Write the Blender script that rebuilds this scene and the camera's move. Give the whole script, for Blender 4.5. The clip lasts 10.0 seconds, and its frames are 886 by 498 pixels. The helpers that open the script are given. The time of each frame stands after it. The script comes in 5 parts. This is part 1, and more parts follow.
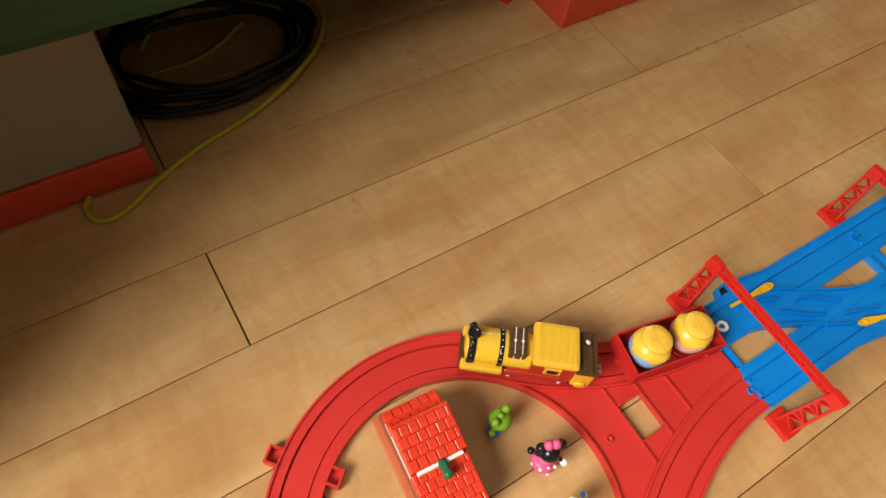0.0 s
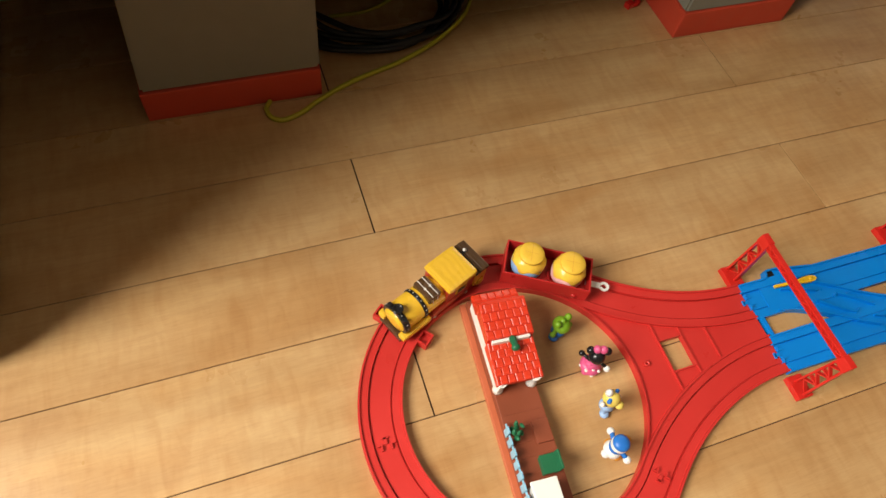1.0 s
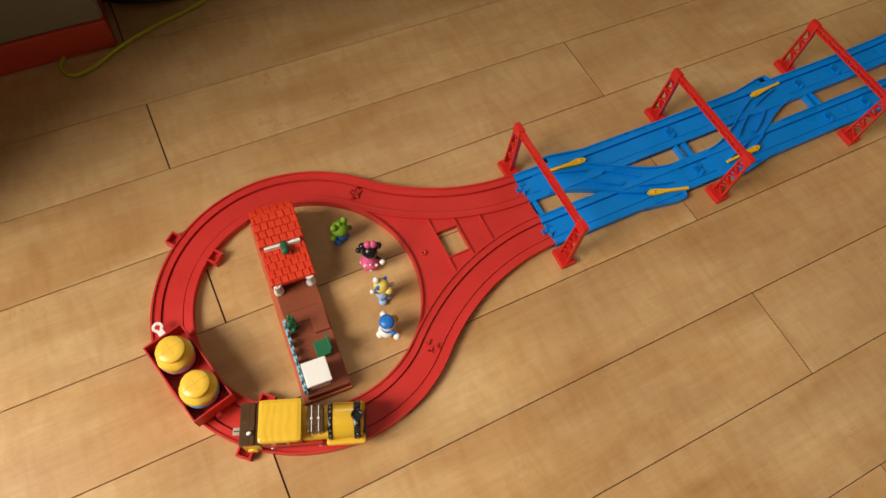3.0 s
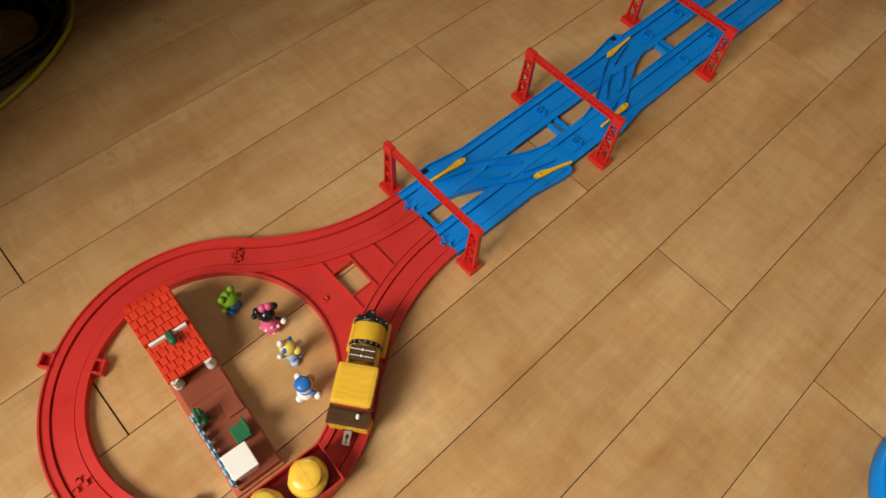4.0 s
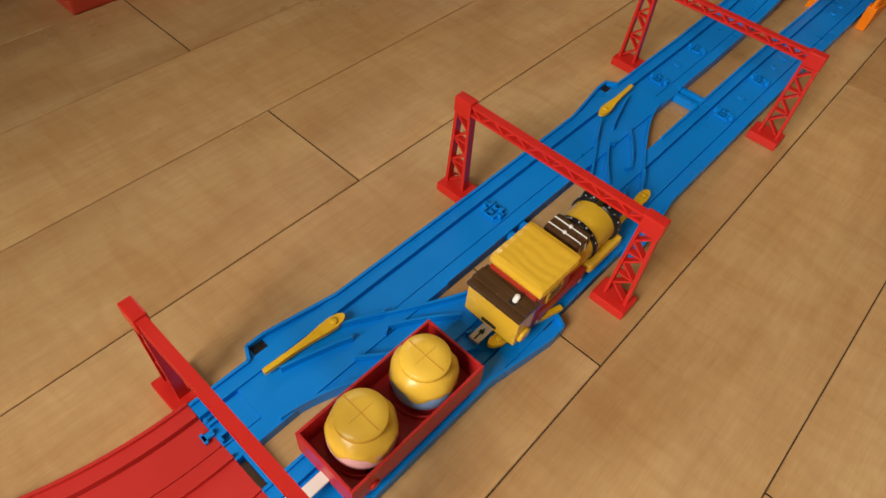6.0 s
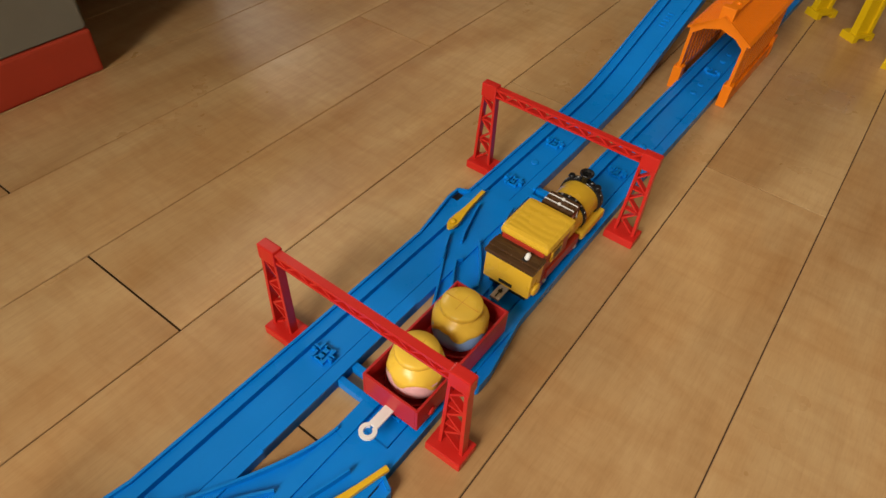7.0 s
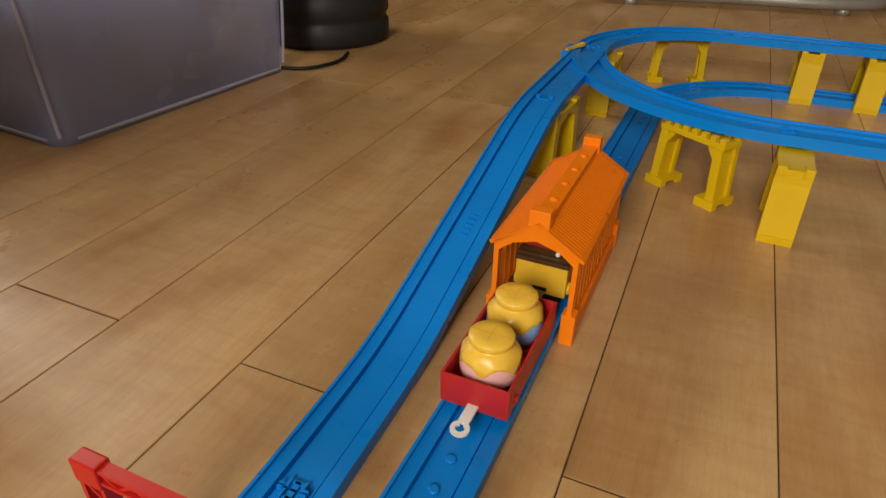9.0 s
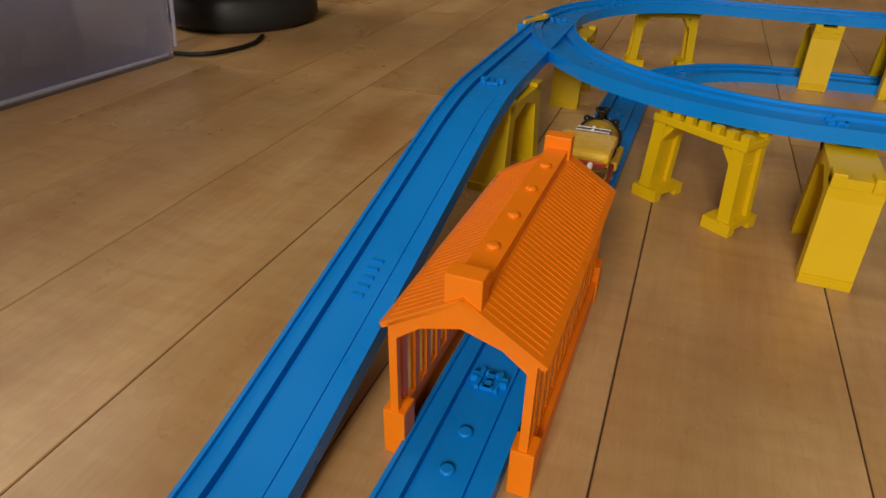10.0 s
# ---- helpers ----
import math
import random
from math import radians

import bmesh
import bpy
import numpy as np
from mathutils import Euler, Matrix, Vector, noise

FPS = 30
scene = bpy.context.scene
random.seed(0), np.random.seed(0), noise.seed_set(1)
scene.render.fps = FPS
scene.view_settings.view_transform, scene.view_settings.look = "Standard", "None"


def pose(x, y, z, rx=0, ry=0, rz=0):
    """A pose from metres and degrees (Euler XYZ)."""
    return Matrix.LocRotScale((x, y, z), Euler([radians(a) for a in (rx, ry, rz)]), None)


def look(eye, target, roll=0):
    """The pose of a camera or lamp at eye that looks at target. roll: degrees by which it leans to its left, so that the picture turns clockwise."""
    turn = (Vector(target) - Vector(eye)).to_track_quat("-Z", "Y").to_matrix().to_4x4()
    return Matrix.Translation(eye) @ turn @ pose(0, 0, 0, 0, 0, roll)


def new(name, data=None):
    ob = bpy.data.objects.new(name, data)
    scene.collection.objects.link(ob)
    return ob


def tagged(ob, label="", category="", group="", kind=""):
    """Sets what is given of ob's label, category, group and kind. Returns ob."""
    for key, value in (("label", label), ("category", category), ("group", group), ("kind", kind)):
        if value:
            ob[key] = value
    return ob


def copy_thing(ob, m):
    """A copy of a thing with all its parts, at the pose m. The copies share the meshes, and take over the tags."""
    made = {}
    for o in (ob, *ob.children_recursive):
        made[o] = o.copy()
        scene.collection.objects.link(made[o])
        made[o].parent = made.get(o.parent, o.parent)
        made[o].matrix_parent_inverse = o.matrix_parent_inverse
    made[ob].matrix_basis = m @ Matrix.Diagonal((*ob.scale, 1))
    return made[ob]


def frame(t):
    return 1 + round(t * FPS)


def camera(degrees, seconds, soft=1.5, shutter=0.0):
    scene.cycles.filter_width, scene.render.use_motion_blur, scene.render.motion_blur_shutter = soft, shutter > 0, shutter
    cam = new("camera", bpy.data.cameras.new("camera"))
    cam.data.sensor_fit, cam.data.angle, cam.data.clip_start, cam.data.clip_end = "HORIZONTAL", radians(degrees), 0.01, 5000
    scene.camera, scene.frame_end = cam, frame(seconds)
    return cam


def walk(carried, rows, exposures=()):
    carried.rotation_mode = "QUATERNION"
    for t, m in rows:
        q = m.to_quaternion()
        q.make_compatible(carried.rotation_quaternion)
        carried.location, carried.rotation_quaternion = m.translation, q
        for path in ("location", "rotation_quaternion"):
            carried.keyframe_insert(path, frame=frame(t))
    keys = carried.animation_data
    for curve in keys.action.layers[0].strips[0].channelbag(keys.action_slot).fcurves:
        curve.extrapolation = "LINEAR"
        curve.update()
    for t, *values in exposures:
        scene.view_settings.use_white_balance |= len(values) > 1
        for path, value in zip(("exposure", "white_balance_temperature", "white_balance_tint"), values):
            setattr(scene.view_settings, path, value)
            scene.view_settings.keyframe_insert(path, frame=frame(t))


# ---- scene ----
cam = camera(70.4, 10.0)
PATH = [
    (0, (-0.341, -0.031, 0.501), (0.345, 0.766, -1.2), 10.8),
    (0.5, (-0.382, -0.063, 0.554), (0.213, 0.795, -1.152), 11.9),
    (1, (-0.434, -0.136, 0.563), (0.074, 0.77, -1.146), 12.4),
    (1.5, (-0.409, -0.208, 0.583), (0.039, 0.613, -1.185), 13.5),
    (2, (-0.293, -0.249, 0.612), (0.133, 0.536, -1.178), 12.6),
    (2.2, (-0.274, -0.243, 0.62), (0.165, 0.541, -1.167), 12.3),
    (3.3, (-0.282, -0.284, 0.606), (0.33, 0.446, -1.153), 9.8),
    (3.5, (-0.267, -0.283, 0.606), (0.397, 0.42, -1.146), 9.3),
    (4, (-0.236, -0.264, 0.595), (0.504, 0.37, -1.152), 7.4),
    (4.5, (-0.187, -0.192, 0.473), (0.599, 0.412, -1.263), 9.4),
    (5, (-0.133, -0.133, 0.359), (0.647, 0.459, -1.385), 9.6),
    (5.2, (-0.095, -0.129, 0.341), (0.688, 0.458, -1.403), 9.8),
    (6.3, (0.016, -0.146, 0.312), (1.084, 0.667, -1.17), 5.5),
    (6.5, (0.034, -0.155, 0.316), (1.127, 0.659, -1.149), 5.0),
    (7, (0.096, -0.162, 0.332), (1.249, 0.602, -1.113), 4.6),
    (7.5, (0.144, -0.161, 0.308), (1.443, 0.619, -0.998), 3.3),
    (8, (0.212, -0.137, 0.273), (1.659, 0.631, -0.873), 2.3),
    (8.5, (0.281, -0.11, 0.287), (1.84, 0.587, -0.755), 1.2),
    (9, (0.369, -0.13, 0.263), (1.935, 0.546, -0.782), 0.9),
    (9.5, (0.443, -0.127, 0.226), (2.03, 0.503, -0.814), 1.2),
    (10, (0.535, -0.104, 0.201), (2.131, 0.492, -0.847), 1.1),
]
walk(cam, [(t, look(eye, target, roll)) for t, eye, target, roll in PATH],
     [(0.0, 0.22), (1.0, 0.15), (2.0, -0.15), (3.8, -0.18), (5.0, -0.02), (6.5, 0.0), (8.0, 0.08), (10.0, 0.07)])

# ---- light ----
world = bpy.data.worlds.new("sky")
scene.world = world
world.use_nodes = True
_n = world.node_tree.nodes
_sky = _n.new("ShaderNodeTexSky")
_sky.sky_type, _sky.sun_disc = "NISHITA", False
_sky.sun_elevation, _sky.sun_rotation = radians(35), radians(270)
world.node_tree.links.new(_sky.outputs[0], _n["Background"].inputs[0])
_n["Background"].inputs[1].default_value = 0.05


def area(name, m, sx, sy, power, color):
    d = bpy.data.lights.new(name, "AREA")
    d.shape, d.size, d.size_y, d.energy, d.color = "RECTANGLE", sx, sy, power, color
    ob = new(name, d)
    ob.matrix_world = m
    return ob


# daylight standing in the opening of the window, and the round ceiling lamp
area("window_daylight", look((-1.63, -0.06, 1.24), (0.7, -0.08, 0.3)), 0.8, 1.1, 80, (1.0, 0.94, 0.83))
area("north_daylight", look((1.3, 2.13, 1.15), (0.8, 0.1, 0.0)), 1.1, 1.4, 24, (1.0, 0.90, 0.74))
LAMP_GLOW = 1.5

# ---- materials ----
def material(name, color, rough=0.4, metal=0.0, vary=0.12, scale=40.0, bump=0.05, bump_scale=300.0, coat=0.0, alpha=1.0, spec=0.4):
    """A painted, moulded or worn surface: colour wanders at two scales, fine relief, uneven gloss."""
    m = bpy.data.materials.new(name)
    m.use_nodes = True
    nt = m.node_tree
    n, l = nt.nodes, nt.links
    b = n["Principled BSDF"]
    tc = n.new("ShaderNodeTexCoord")
    big = n.new("ShaderNodeTexNoise")
    big.inputs["Scale"].default_value, big.inputs["Detail"].default_value = scale, 5
    fine = n.new("ShaderNodeTexNoise")
    fine.inputs["Scale"].default_value, fine.inputs["Detail"].default_value = bump_scale, 3
    l.new(tc.outputs["Object"], big.inputs["Vector"])
    l.new(tc.outputs["Object"], fine.inputs["Vector"])
    mix = n.new("ShaderNodeMix")
    mix.data_type = "RGBA"
    dark = [c * (1 - vary) for c in color]
    light = [min(1, c * (1 + vary)) for c in color]
    mix.inputs["A"].default_value, mix.inputs["B"].default_value = (*dark, 1), (*light, 1)
    l.new(big.outputs["Fac"], mix.inputs["Factor"])
    l.new(mix.outputs["Result"], b.inputs["Base Color"])
    r = n.new("ShaderNodeMapRange")
    r.inputs["From Min"].default_value, r.inputs["From Max"].default_value = 0.3, 0.7
    r.inputs["To Min"].default_value, r.inputs["To Max"].default_value = max(0.02, rough - 0.08), min(1, rough + 0.12)
    l.new(big.outputs["Fac"], r.inputs["Value"])
    l.new(r.outputs["Result"], b.inputs["Roughness"])
    bp = n.new("ShaderNodeBump")
    bp.inputs["Strength"].default_value, bp.inputs["Distance"].default_value = bump, 0.001
    l.new(fine.outputs["Fac"], bp.inputs["Height"])
    l.new(bp.outputs["Normal"], b.inputs["Normal"])
    b.inputs["Specular IOR Level"].default_value = spec
    b.inputs["Metallic"].default_value = metal
    b.inputs["Coat Weight"].default_value = coat
    b.inputs["Alpha"].default_value = alpha
    return m


def wood_floor():
    m = bpy.data.materials.new("maple_flooring")
    m.use_nodes = True
    nt = m.node_tree
    n, l = nt.nodes, nt.links
    b = n["Principled BSDF"]
    tc, info = n.new("ShaderNodeTexCoord"), n.new("ShaderNodeObjectInfo")
    off = n.new("ShaderNodeVectorMath")
    off.operation = "MULTIPLY_ADD"
    comb = n.new("ShaderNodeCombineXYZ")
    for k, f in zip("XYZ", (37.0, 91.0, 13.0)):
        mu = n.new("ShaderNodeMath")
        mu.operation = "MULTIPLY"
        mu.inputs[1].default_value = f
        l.new(info.outputs["Random"], mu.inputs[0])
        l.new(mu.outputs[0], comb.inputs[k])
    off.inputs[1].default_value = (1, 1, 1)
    l.new(tc.outputs["Object"], off.inputs[0])
    l.new(comb.outputs[0], off.inputs[2])

    def noise_tex(vec, scale, detail, rough=0.55, dist=0.0):
        mp = n.new("ShaderNodeMapping")
        mp.inputs["Scale"].default_value = vec
        l.new(off.outputs[0], mp.inputs["Vector"])
        t = n.new("ShaderNodeTexNoise")
        t.inputs["Scale"].default_value, t.inputs["Detail"].default_value = scale, detail
        t.inputs["Roughness"].default_value, t.inputs["Distortion"].default_value = rough, dist
        l.new(mp.outputs[0], t.inputs["Vector"])
        return t

    cloud = noise_tex((1.0, 3.0, 1), 5.0, 4, 0.5, 0.4)
    grain = noise_tex((1.0, 14.0, 1), 16.0, 6, 0.65)
    pore = noise_tex((1.0, 9.0, 1), 90.0, 3, 0.6)
    flame = noise_tex((6.0, 1.6, 1), 14.0, 3, 0.55, 0.6)
    base = n.new("ShaderNodeValToRGB")
    e = base.color_ramp.elements
    e[0].position, e[0].color = 0.28, (0.425, 0.240, 0.097, 1)
    e[1].position, e[1].color = 0.75, (0.63, 0.418, 0.202, 1)
    l.new(cloud.outputs["Fac"], base.inputs["Fac"])

    def over(src, tex, lo, hi, strength, mode="MULTIPLY", tint=(0.62, 0.5, 0.4, 1)):
        ramp = n.new("ShaderNodeValToRGB")
        ramp.color_ramp.elements[0].position, ramp.color_ramp.elements[1].position = lo, hi
        ramp.color_ramp.elements[0].color, ramp.color_ramp.elements[1].color = tint, (1, 1, 1, 1)
        l.new(tex.outputs["Fac"], ramp.inputs["Fac"])
        mx = n.new("ShaderNodeMix")
        mx.data_type, mx.blend_type = "RGBA", mode
        mx.inputs["Factor"].default_value = strength
        l.new(src, mx.inputs["A"])
        l.new(ramp.outputs["Color"], mx.inputs["B"])
        return mx.outputs["Result"]

    c = over(base.outputs["Color"], grain, 0.3, 0.62, 0.22)
    c = over(c, pore, 0.30, 0.52, 0.18)
    c = over(c, flame, 0.28, 0.6, 0.38, tint=(0.75, 0.6, 0.45, 1))
    blotch = noise_tex((1.0, 2.0, 1), 7.0, 3, 0.5, 0.8)
    c = over(c, blotch, 0.36, 0.58, 0.35, tint=(0.92, 0.74, 0.52, 1))
    # each board a little lighter or darker
    br = n.new("ShaderNodeMapRange")
    br.inputs["To Min"].default_value, br.inputs["To Max"].default_value = 0.94, 1.06
    l.new(info.outputs["Random"], br.inputs["Value"])
    mul = n.new("ShaderNodeMix")
    mul.data_type, mul.blend_type = "RGBA", "MULTIPLY"
    mul.inputs["Factor"].default_value = 1.0
    l.new(c, mul.inputs["A"])
    l.new(br.outputs[0], mul.inputs["B"])
    l.new(mul.outputs["Result"], b.inputs["Base Color"])
    smudge = noise_tex((1, 1, 1), 9.0, 5, 0.6)
    rr = n.new("ShaderNodeMapRange")
    rr.inputs["From Min"].default_value, rr.inputs["From Max"].default_value = 0.3, 0.7
    rr.inputs["To Min"].default_value, rr.inputs["To Max"].default_value = 0.25, 0.40
    l.new(smudge.outputs["Fac"], rr.inputs["Value"])
    l.new(rr.outputs[0], b.inputs["Roughness"])
    bp = n.new("ShaderNodeBump")
    bp.inputs["Strength"].default_value, bp.inputs["Distance"].default_value = 0.08, 0.001
    l.new(grain.outputs["Fac"], bp.inputs["Height"])
    l.new(bp.outputs["Normal"], b.inputs["Normal"])
    return m


def glow(name, color, strength):
    m = bpy.data.materials.new(name)
    m.use_nodes = True
    b = m.node_tree.nodes["Principled BSDF"]
    b.inputs["Base Color"].default_value = (*color, 1)
    b.inputs["Emission Color"].default_value = (*color, 1)
    b.inputs["Emission Strength"].default_value = strength
    return m


FLOOR = wood_floor()
SUBFLOOR = material("dark_gap", (0.05, 0.026, 0.013), 0.95)
RED = material("red_moulded_plastic", (0.54, 0.030, 0.025), 0.34, vary=0.10, scale=25, bump=0.04, spec=0.33)
GANTRY_RED = material("bright_red_plastic", (0.56, 0.018, 0.012), 0.33, vary=0.12)
WAGON_RED = material("deep_red_plastic", (0.46, 0.018, 0.017), 0.34, vary=0.12)
BLUE = material("blue_moulded_plastic", (0.0008, 0.208, 0.67), 0.32, vary=0.10, scale=25, bump=0.04, spec=0.28)
YELLOW = material("yellow_lever_plastic", (0.75, 0.44, 0.012), 0.35)
PIER_YELLOW = material("yellow_pier_plastic", (0.62, 0.40, 0.004), 0.38, vary=0.08, spec=0.28)
LOCO_YELLOW = material("loco_yellow_paint", (0.72, 0.43, 0.030), 0.27, vary=0.08, bump=0.10, bump_scale=90, coat=0.2)
ROOF_YELLOW = material("loco_roof_paint", (0.72, 0.43, 0.030), 0.24, vary=0.08, coat=0.3)
_nt = ROOF_YELLOW.node_tree
_wave = _nt.nodes.new("ShaderNodeTexWave")
_wave.bands_direction = "X"
_wave.inputs["Scale"].default_value, _wave.inputs["Distortion"].default_value, _wave.inputs["Detail"].default_value = 55, 7.0, 2
_wave.inputs["Detail Scale"].default_value = 0.6
_tc = [n for n in _nt.nodes if n.type == "TEX_COORD"][0]
_nt.links.new(_tc.outputs["Object"], _wave.inputs["Vector"])
_bp = [n for n in _nt.nodes if n.type == "BUMP"][0]
_nt.links.new(_wave.outputs["Fac"], _bp.inputs["Height"])
_bp.inputs["Strength"].default_value = 0.13
LOCO_BROWN = material("loco_brown_paint", (0.072, 0.034, 0.013), 0.22, vary=0.35, scale=60, bump=0.3, bump_scale=160)
LOCO_RED = material("loco_red_paint", (0.38, 0.03, 0.014), 0.35)
# black parts, and the shade painted as flat patches for slots and openings
BLACK = material("black_plastic_and_slot_shade", (0.010, 0.010, 0.011), 0.28)
GREY_BAR = material("worn_grey_plastic", (0.34, 0.31, 0.27), 0.4, vary=0.2)
SILVER = material("silver_plastic", (0.62, 0.62, 0.60), 0.3, metal=0.6)
WHITE = material("white_plastic", (0.78, 0.76, 0.72), 0.42, vary=0.05)
ORANGE = material("orange_moulded_plastic", (0.84, 0.200, 0.003), 0.34, vary=0.08, spec=0.3)
HONEY = material("honey_yellow_paint", (0.80, 0.50, 0.055), 0.3, vary=0.05, bump=0.02)
PINK_POT = material("pink_pot_paint", (0.78, 0.42, 0.42), 0.3, vary=0.05)
BLUE_POT = material("pale_blue_pot_paint", (0.26, 0.42, 0.72), 0.3, vary=0.05)
TILE_RED = material("glossy_red_roof_plastic", (0.64, 0.040, 0.014), 0.25, vary=0.22, scale=60)
BROWN_DECK = material("brown_deck_plastic", (0.24, 0.058, 0.026), 0.42)
TERRACOTTA = material("orange_brown_base_plastic", (0.50, 0.13, 0.055), 0.45)
FENCE_BLUE = material("pale_blue_fence_plastic", (0.25, 0.50, 0.66), 0.4)
GREEN = material("dark_green_plastic", (0.012, 0.12, 0.05), 0.4)
LIME = material("lime_green_plastic", (0.16, 0.32, 0.015), 0.45)
PINK = material("pink_plastic", (0.66, 0.10, 0.24), 0.4)
SKIN_YELLOW = material("soft_yellow_plastic", (0.75, 0.58, 0.12), 0.45)
PALE_BLUE = material("pale_blue_plastic", (0.32, 0.48, 0.75), 0.45)
DOLL_BLUE = material("strong_blue_plastic", (0.02, 0.16, 0.55), 0.4)
ORANGE_SOFT = material("ochre_plastic", (0.65, 0.30, 0.03), 0.45)
TABLE_GREEN = material("green_tabletop", (0.008, 0.062, 0.026), 0.55, vary=0.2)
TABLE_GREY = material("grey_table_leg", (0.20, 0.19, 0.15), 0.6, vary=0.12)
TABLE_RED = material("red_foot_plastic", (0.48, 0.050, 0.022), 0.5)
CABLE_BLACK = material("black_cable_rubber", (0.008, 0.008, 0.009), 0.5)
CABLE_YELLOW = material("yellow_cable_rubber", (0.38, 0.34, 0.02), 0.5)
CABLE_WHITE = material("white_cable_rubber", (0.55, 0.54, 0.50), 0.45)
DARK_WOOD = material("dark_stained_wood", (0.030, 0.013, 0.006), 0.5, vary=0.3, scale=12)
WALL = material("cream_wallpaper", (0.29, 0.25, 0.19), 0.9, vary=0.06, bump=0.2)
CEILING = material("white_ceiling_board", (0.52, 0.48, 0.42), 0.9, vary=0.04)
FRAME_GREY = material("grey_window_frame", (0.35, 0.34, 0.32), 0.4, metal=0.5)
BOX_CLEAR = material("milky_clear_box_plastic", (0.52, 0.60, 0.97), 0.22, vary=0.06, scale=6, alpha=0.50, bump=0.01)
# for the box's lid, and for the highlight drawn along its edges
BOX_LID_AND_HIGHLIGHT = material("milky_box_lid_and_highlight", (0.64, 0.64, 0.84), 0.35, vary=0.03, alpha=0.5)
BOX_INSIDE = material("mixed_toys_inside", (0.34, 0.32, 0.46), 0.7, vary=0.6, scale=14)
BIN_BLACK = material("matt_black_plastic", (0.018, 0.018, 0.019), 0.55)
TEAL = material("teal_card", (0.06, 0.30, 0.36), 0.6)
NAVY = material("navy_wrap", (0.02, 0.018, 0.07), 0.5)
BEIGE = material("beige_plastic", (0.66, 0.61, 0.52), 0.45)
STAND_GREY = material("grey_stand_plastic", (0.50, 0.46, 0.40), 0.3, alpha=0.5)
LAMP = glow("lamp_glow", (1.0, 0.86, 0.66), LAMP_GLOW)

# ---- mesh helpers ----
def obj(name, bm, mat, parent=None, label="", smooth=False):
    me = bpy.data.meshes.new(name)
    bmesh.ops.recalc_face_normals(bm, faces=bm.faces)
    bm.to_mesh(me)
    bm.free()
    for m in mat if isinstance(mat, (list, tuple)) else [mat]:
        me.materials.append(m)
    if smooth:
        for p in me.polygons:
            p.use_smooth = True
    ob = new(name, me)
    if parent:
        ob.parent = parent
    return tagged(ob, label)


def part(name, bm, mat, parent, label="", smooth=False):
    return obj(name, bm, mat, parent, label, smooth)


def thing(name, m, label, category, group="", kind=""):
    ob = new(name)
    ob.empty_display_size = 0.01
    ob.matrix_world = m
    return tagged(ob, label, category, group, kind)


def share(name, mesh, m, parent):
    ob = new(name, mesh)
    ob.parent = parent
    ob.matrix_basis = m
    return ob


def box(bm, x0, x1, y0, y1, z0, z1, bevel=0.0, mat=0):
    v = [bm.verts.new((x, y, z)) for x in (x0, x1) for y in (y0, y1) for z in (z0, z1)]
    fs = [bm.faces.new([v[i] for i in q]) for q in ((0, 1, 3, 2), (4, 6, 7, 5), (0, 4, 5, 1), (2, 3, 7, 6), (0, 2, 6, 4), (1, 5, 7, 3))]
    for f in fs:
        f.material_index = mat
    if bevel:
        es = {e for f in fs for e in f.edges}
        r = bmesh.ops.bevel(bm, geom=list(es), offset=bevel, segments=2, affect="EDGES", profile=0.6)
        for f in r["faces"]:
            f.material_index = mat
    return bm


def boxes(*rows, bevel=0.0):
    bm = bmesh.new()
    for r in rows:
        box(bm, *r, bevel=bevel)
    return bm


def prism(bm, poly, z0, z1, mat=0):
    """A slab over a polygon of x, y."""
    a = [bm.verts.new((x, y, z0)) for x, y in poly]
    b = [bm.verts.new((x, y, z1)) for x, y in poly]
    n = len(poly)
    fs = [bm.faces.new(a[::-1]), bm.faces.new(b)]
    fs += [bm.faces.new((a[i], a[(i + 1) % n], b[(i + 1) % n], b[i])) for i in range(n)]
    for f in fs:
        f.material_index = mat
    return bm


def bar(bm, p, q, w, d, up=(1, 0, 0), mat=0):
    """A square bar from p to q, w wide across, d deep along up."""
    p, q, u = Vector(p), Vector(q), Vector(up).normalized()
    t = (q - p).normalized()
    s = t.cross(u).normalized()
    ring = []
    for c in (p, q):
        ring.append([bm.verts.new(c + s * a * w / 2 + u * b * d / 2) for a, b in ((-1, -1), (1, -1), (1, 1), (-1, 1))])
    fs = [bm.faces.new(ring[0][::-1]), bm.faces.new(ring[1])]
    fs += [bm.faces.new((ring[0][i], ring[0][(i + 1) % 4], ring[1][(i + 1) % 4], ring[1][i])) for i in range(4)]
    for f in fs:
        f.material_index = mat
    return bm


def lathe(bm, prof, n=24, m=Matrix(), mat=0, mats=None, wobble=None):
    """Rows of radius, height turned round z."""
    rings = []
    for k, (r, z) in enumerate(prof):
        ring = []
        for i in range(n):
            a = 2 * math.pi * i / n
            zz = z + (wobble(k, a) if wobble else 0)
            ring.append(bm.verts.new(m @ Vector((r * math.cos(a), r * math.sin(a), zz))))
        rings.append(ring)
    for k in range(len(rings) - 1):
        for i in range(n):
            f = bm.faces.new((rings[k][i], rings[k][(i + 1) % n], rings[k + 1][(i + 1) % n], rings[k + 1][i]))
            f.material_index = mats[k] if mats else mat
            f.smooth = True
    for ring, k in ((rings[0][::-1], 0), (rings[-1], -1)):
        f = bm.faces.new(ring)
        f.material_index = mats[k] if mats else mat
    return bm


